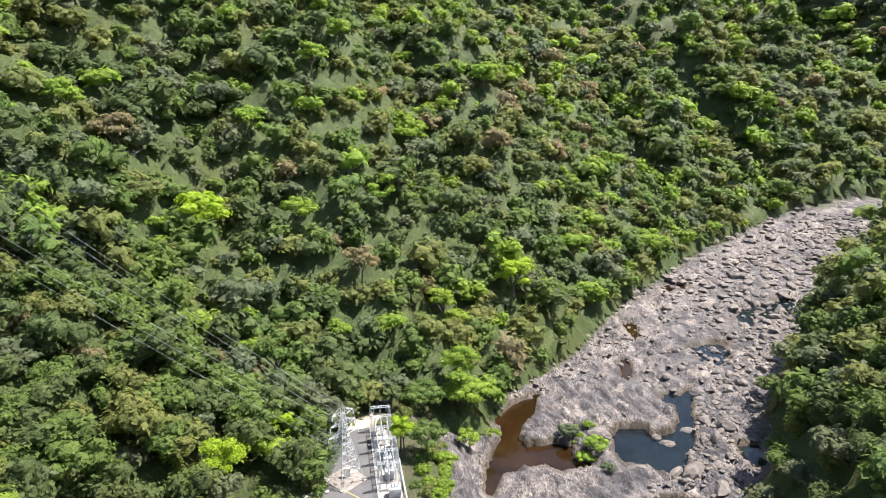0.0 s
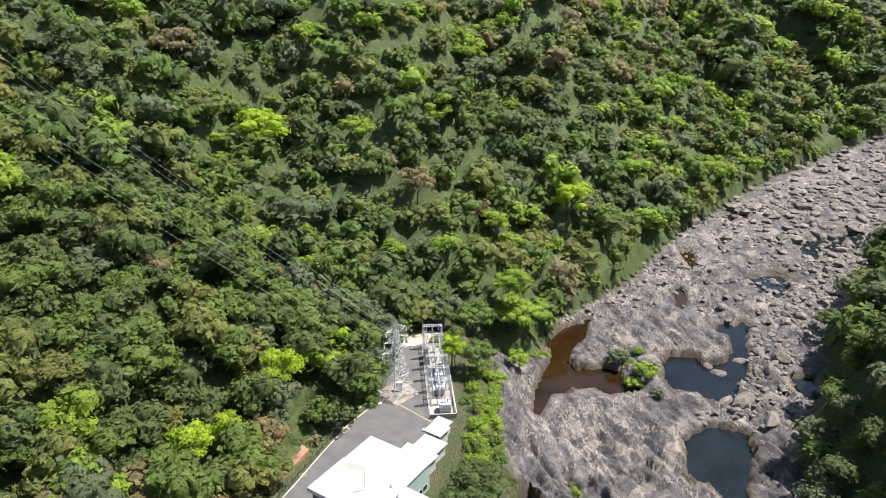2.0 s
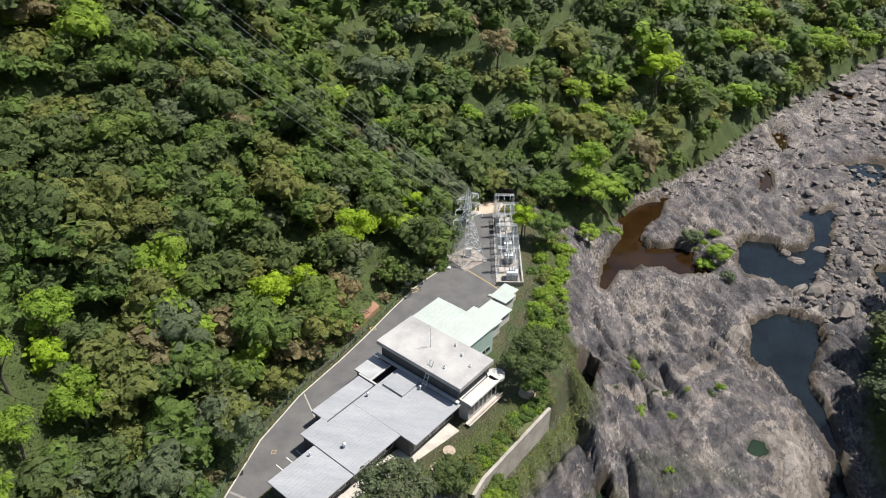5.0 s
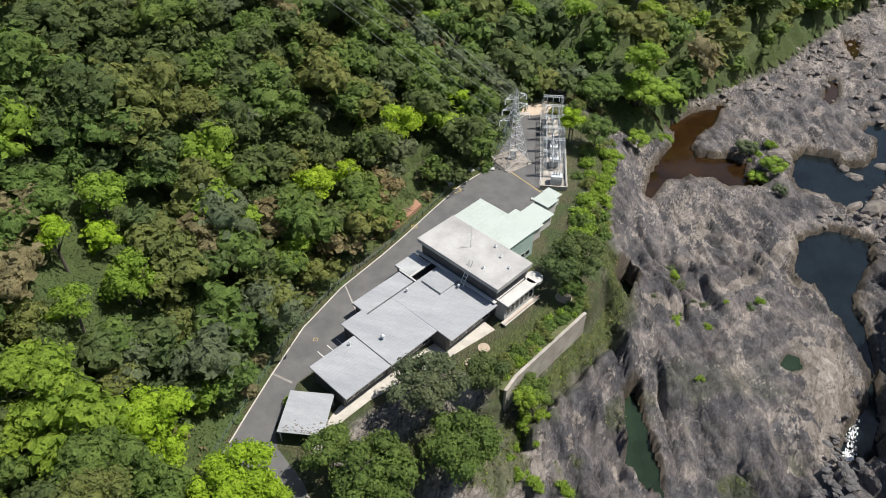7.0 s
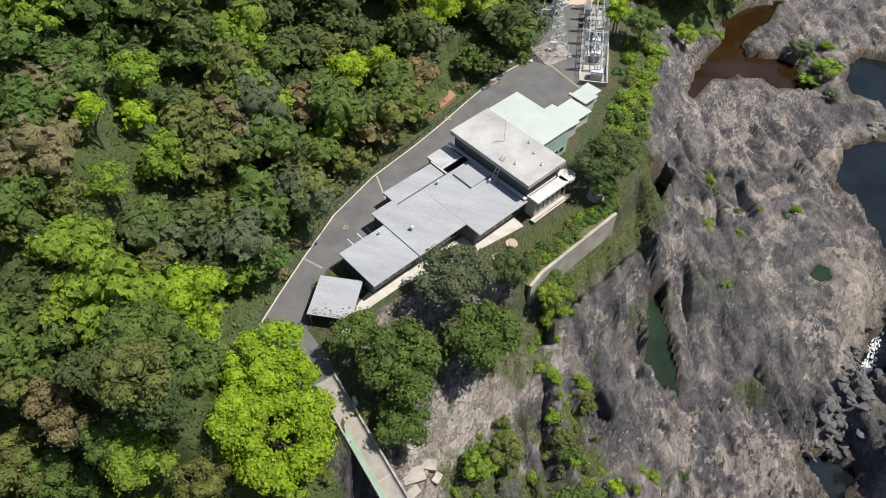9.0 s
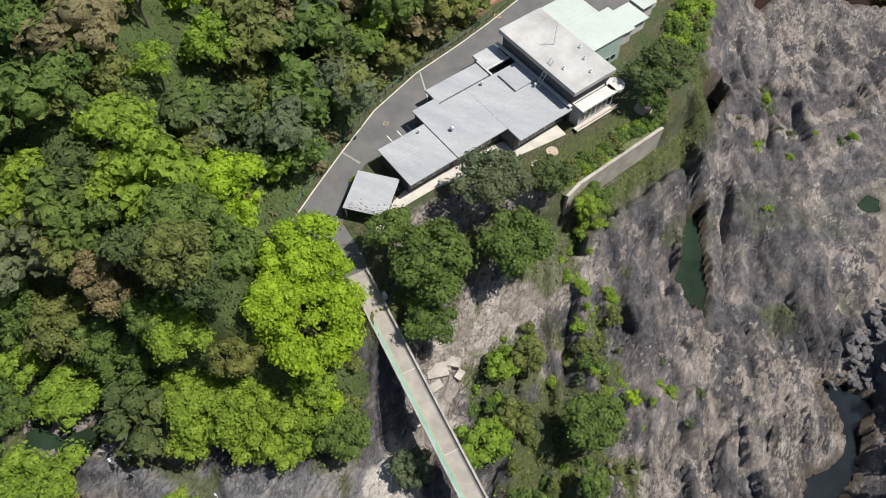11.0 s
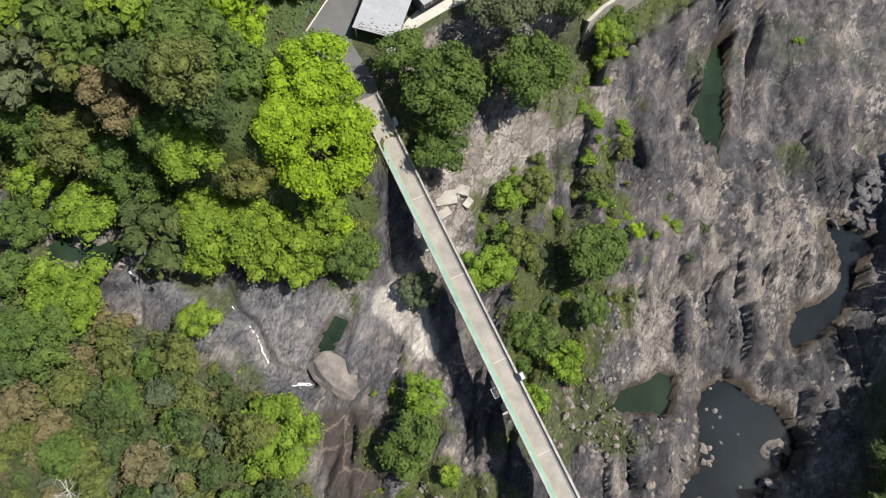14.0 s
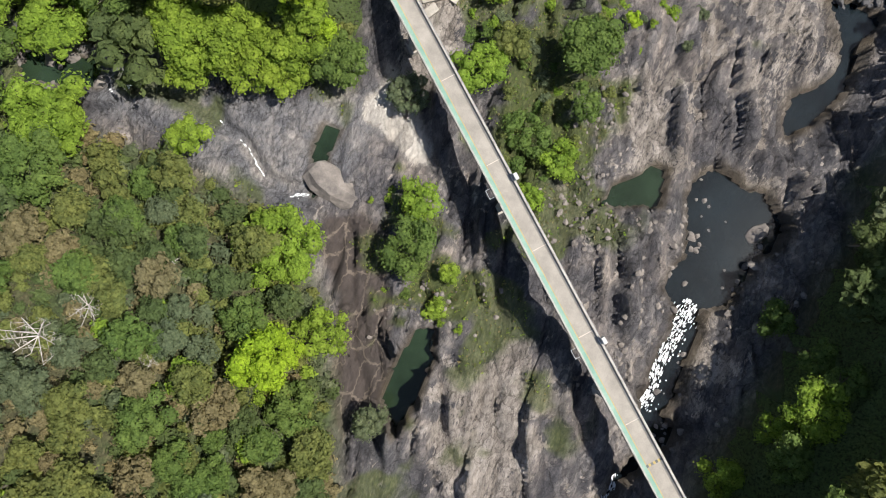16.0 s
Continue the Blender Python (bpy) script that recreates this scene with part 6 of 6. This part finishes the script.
# ---- bleached dead trees ----
for x, y, h, turn in ((-52.5, -30.6, 10, 0), (-46.5, -26, 7, 80), (-40.4, -14.7, 5, 40), (-34.4, -29.4, 4.5, 120), (-47, -21, 5, 200), (-116, 254, 11, 20), (-108, 248, 9, 150)):
    top = thing("dead_tree", pose(x, y, height_at(x, y), 0, 0, turn), "bleached leafless dead tree among the scrub", "dead tree", "bare trees")
    r = random.Random(int(h * 10 + turn))
    trunk_bm, twig_bm = bmesh.new(), bmesh.new()
    strut(trunk_bm, (0, 0, -1), (0.3 * h, 0.05 * h, 0.5 * h), 0.022 * h, 7, 0.014 * h)
    for k in range(8):
        a, base = k * 0.8 + r.random(), Vector((0.3 * h, 0.05 * h, 0.5 * h)) * r.uniform(0.5, 1)
        tip = base + Vector((math.cos(a), math.sin(a), r.uniform(0.2, 0.9))) * h * r.uniform(0.25, 0.5)
        strut(trunk_bm, base, tip, 0.009 * h, 5, 0.004 * h)
        for j in range(6):
            s = base.lerp(tip, r.uniform(0.3, 1))
            e = s + Vector((r.uniform(-1, 1), r.uniform(-1, 1), r.uniform(-0.1, 0.7))) * h * 0.16
            strut(twig_bm, s, e, 0.0035 * h, 4, 0.0018 * h)
            for _ in range(2):
                strut(twig_bm, e, e + Vector((r.uniform(-1, 1), r.uniform(-1, 1), r.uniform(0, 0.6))) * h * 0.09, 0.002 * h, 3, 0.001 * h)
    part("trunk", trunk_bm, DEADWOOD, top)
    part("twigs", twig_bm, DEADWOOD, top)


# ---- boulders ----
def boulder_mesh(seed, mat, level=2):
    """A worn block: a few random cuts off a lump."""
    r = random.Random(seed)
    bm = bmesh.new()
    bmesh.ops.create_icosphere(bm, subdivisions=level, radius=1.0)
    bmesh.ops.scale(bm, vec=(1.0, r.uniform(0.6, 0.9), r.uniform(0.45, 0.7)), verts=list(bm.verts))
    for _ in range(7):
        n = Vector((r.uniform(-1, 1), r.uniform(-1, 1), r.uniform(-0.4, 1))).normalized()
        far = max(v.co.dot(n) for v in bm.verts) * r.uniform(0.6, 0.85)
        for v in bm.verts:
            d = v.co.dot(n) - far
            if d > 0:
                v.co -= n * d
    for v in bm.verts:
        v.co += Vector((r.uniform(-1, 1), r.uniform(-1, 1), r.uniform(-1, 1))) * 0.035
    me = bpy.data.meshes.new("boulder")
    bm.to_mesh(me)
    bm.free()
    me.materials.append(mat)
    return me


GREY_BOULDERS = [boulder_mesh(k, GREY_ROCK) for k in range(6)]
DARK_BOULDERS = [boulder_mesh(20 + k, DARK_ROCK) for k in range(6)]


def boulder(x, y, s, meshes, label, group=""):
    ob = new("boulder", meshes[int(rng.integers(len(meshes)))])
    ob.matrix_world = pose(x, y, max(height_at(x, y), WATER - 0.5) + 0.15 * s, float(rng.uniform(-15, 15)), float(rng.uniform(-15, 15)), float(rng.uniform(0, 360)))
    ob.scale = (s * float(rng.uniform(0.9, 1.5)), s * float(rng.uniform(0.7, 1.1)), s * float(rng.uniform(0.55, 1.1)))
    return tagged(ob, label, "boulder", group)


for x, y, s in ((49.1, 30.3, 2.4), (38.4, 25.1, 1.4), (40.5, 23.8, 1.3), (40.8, 27.2, 1.1), (39.2, 22.4, 1.0), (53.8, 14.2, 1.6), (50.5, 24.5, 1.8), (-23.3, 7.6, 4.4), (84, 214, 3.6), (52, 207, 4.5), (76, 186, 4.5), (80, 176, 4.0), (72, 190, 2.5)):
    boulder(x, y, s, GREY_BOULDERS, "large grey river boulder standing in the water", "large river boulders")
for k in range(170):
    a = rng.uniform(0, 1)
    x, y = 44.5 + 10 * a + rng.uniform(0, 6.5), 75 + 27 * a + rng.normal(0, 2.0)
    boulder(float(x), float(y), float(rng.uniform(0.4, 1.25)), DARK_BOULDERS, "dark angular boulder in a jumbled river pile", "dark boulder pile")
for k in range(150):
    t = rng.random()
    x, y = 80 + 120 * t + rng.normal(0, 10 + 8 * t), 205 + 165 * t + rng.normal(0, 9)
    if depth_in(np.array([x]), np.array([y]), HILL_LEFT)[0] < -1:
        boulder(float(x), float(y), float(rng.uniform(0.8, 3.2)), GREY_BOULDERS, "grey-brown boulder strewn over the river bed", "river bed boulders")
loose = []
for (x0, y0), (x1, y1), spread, n, s0, s1 in (((15, 20), (30, 24), 4, 70, 0.3, 0.9), ((34, -6), (36, 30), 3.5, 90, 0.3, 1.0), ((44, -20), (54, 30), 3, 80, 0.3, 1.0), ((-22, 36), (-14, 58), 2.5, 110, 0.15, 0.6), ((70, 175), (98, 225), 7, 240, 0.4, 1.6),
                                             ((95, 240), (180, 320), 16, 420, 0.6, 2.2), ((60, 270), (130, 350), 14, 260, 0.5, 2.0), ((14, 20), (17, 46), 2.5, 60, 0.3, 0.9), ((-82, 4), (-74, 10), 3, 25, 0.6, 1.8), ((-2, -6), (6, 2), 4, 60, 0.3, 0.9), ((150, 320), (300, 500), 22, 420, 1.0, 3.4), ((120, 360), (300, 520), 18, 300, 1.0, 3.4), ((22, 240), (60, 260), 6, 60, 0.6, 1.8)):
    for k in range(n):
        t = rng.random()
        loose.append((x0 + (x1 - x0) * t + rng.normal(0, spread), y0 + (y1 - y0) * t + rng.normal(0, spread), rng.uniform(s0, s1) ** 1.3))
chunks = []
for me in [boulder_mesh(40 + k, GREY_ROCK, 1) for k in range(3)]:
    me.calc_loop_triangles()
    chunks.append((np.array([v.co for v in me.vertices]), np.array([t.vertices for t in me.loop_triangles])))
vs, fs, count = [], [], 0
for x, y, s in loose:
    if max(depth_in(np.array([x]), np.array([y]), r)[0] for r in RIVER[:3]) > 0.6:
        continue
    v, f = chunks[int(rng.integers(3))]
    a = rng.uniform(0, 6.28)
    turn = np.array([[math.cos(a), -math.sin(a), 0], [math.sin(a), math.cos(a), 0], [0, 0, 1]])
    vs.append(v @ turn.T * s + (x, y, max(height_at(x, y), WATER) + 0.15 * s))
    fs.append(f + count)
    count += len(v)
rubble = new("rubble", mesh_of("rubble", np.concatenate(vs), np.concatenate(fs), [GREY_ROCK]))
tagged(rubble, "loose grey stones scattered over the river bed", "rubble", kind="stuff")

# ---- white water ----
def rapids(line, width, z0, z1, label):
    """Tumbling foam: many small uneven tongues along a line."""
    vs, fs, count = [], [], 0
    pts = [Vector(p) for p in line]
    run = sum((b - a).length for a, b in zip(pts, pts[1:]))
    for k in range(int(15 * width * run) + 8):
        t = rng.random() * (len(pts) - 1)
        i = int(t)
        p = pts[i].lerp(pts[i + 1], t - i)
        d = (pts[i + 1] - pts[i]).normalized()
        off = rng.normal(0, width * 0.5)
        z = z0 + (z1 - z0) * t / (len(pts) - 1) + 0.06 + rng.uniform(0, 0.1)
        c = np.array([p.x - d.y * off, p.y + d.x * off, z])
        l, w = rng.uniform(0.12, 0.62), rng.uniform(0.03, 0.2)
        dx, dy = np.array([d.x, d.y, 0]), np.array([-d.y, d.x, 0])
        ring = [c + dx * l * math.cos(a) * rng.uniform(0.6, 1) + dy * w * math.sin(a) * rng.uniform(0.6, 1) + (0, 0, rng.uniform(-0.05, 0.1)) for a in np.arange(6) * math.pi / 3]
        vs += [c + (0, 0, 0.05)] + ring
        fs += [(count, count + 1 + i, count + 1 + (i + 1) % 6) for i in range(6)]
        count += 7
    ob = new("white_water", mesh_of("white_water", vs, fs, [FOAM]))
    return tagged(ob, label, "rapids", kind="stuff")


rapids([(43.2, 14.2), (42.2, 9), (41, 3), (41.5, -3), (40.6, -6)], 2.2, WATER + 0.3, WATER, "foaming white rapids between dark rocks")
rapids([(43.9, 47), (46, 43), (44.5, 39)], 0.9, WATER + 0.2, WATER, "thin white water threading the rocks")
rapids([(60.5, 110), (58, 101), (57.5, 97)], 1.2, WATER + 0.3, WATER, "white water tumbling past boulders")
rapids([(72.5, 181), (68.5, 176.5)], 1.0, WATER + 0.3, WATER, "small white cascade between two pools")
rapids([(41, -18), (43, -26)], 1.4, WATER + 0.2, WATER, "white water below the bridge")
for line, w in (([(-63.6, 7.2), (-62.6, 9.0), (-61.6, 11)], 0.6), ([(-46.1, 10.5), (-40, 8.1), (-35, 4.6)], 0.16), ([(-29, 3.2), (-26.5, 4.8)], 0.4)):
    z0, z1 = height_at(*line[0]), height_at(*line[-1])
    rapids(line, w, z0 + 0.1, z1 + 0.1, "thin white stream sliding down the rock slab")

# ---- broken concrete in the gully ----
for x, y, turn, s in ((-20.2, 43.6, 35, 1.0), (-18.4, 46.3, 10, 0.7), (-19.3, 41.2, 60, 0.6), (-16.5, 45.0, 80, 0.5)):
    ob = part("concrete_slab", boxes((-1.9 * s, 1.9 * s, -1.3 * s, 1.3 * s, -1.0, 0.35), bevel=0.08), CONCRETE, None)
    ob.matrix_world = pose(x, y, height_at(x, y) + 0.1, 6, -5, turn)
    tagged(ob, "broken pale concrete slab lying in the gully", "concrete block", "old concrete in the gully")

# ---- grass tufts on the ledges ----
gxs, gys = scatter(-40, 40, -12, 130, 0.9)
mask = np.zeros(len(gxs))
ii = np.clip(np.searchsorted(GX, gxs), 0, nx - 1)
jj = np.clip(np.searchsorted(GY, gys), 0, ny - 1)
mask = green[jj, ii] * (bare[jj, ii] > 0.3)
keep = (mask > 0.45) & (rng.random(len(gxs)) < 0.6)
gxs, gys = gxs[keep], gys[keep]
base = np.stack([gxs, gys, heights(gxs, gys) + 0.1], 1)
base = np.repeat(base, 4, 0) + rng.normal(0, 0.25, (4 * len(gxs), 3)) * (1, 1, 0.2)
v, f = spray(rng, base, rng.normal(0, 0.6, base.shape) + (0, 0, 0.4), 0.5)
kinds = np.tile(rng.choice([1, 2, 4, 6], len(base), p=[0.2, 0.4, 0.15, 0.25]), 2)
turf = new("grass", mesh_of("grass", v, f, LEAVES, kinds))
tagged(turf, "tufts of green and straw-coloured grass on rock ledges", "grass", kind="stuff")
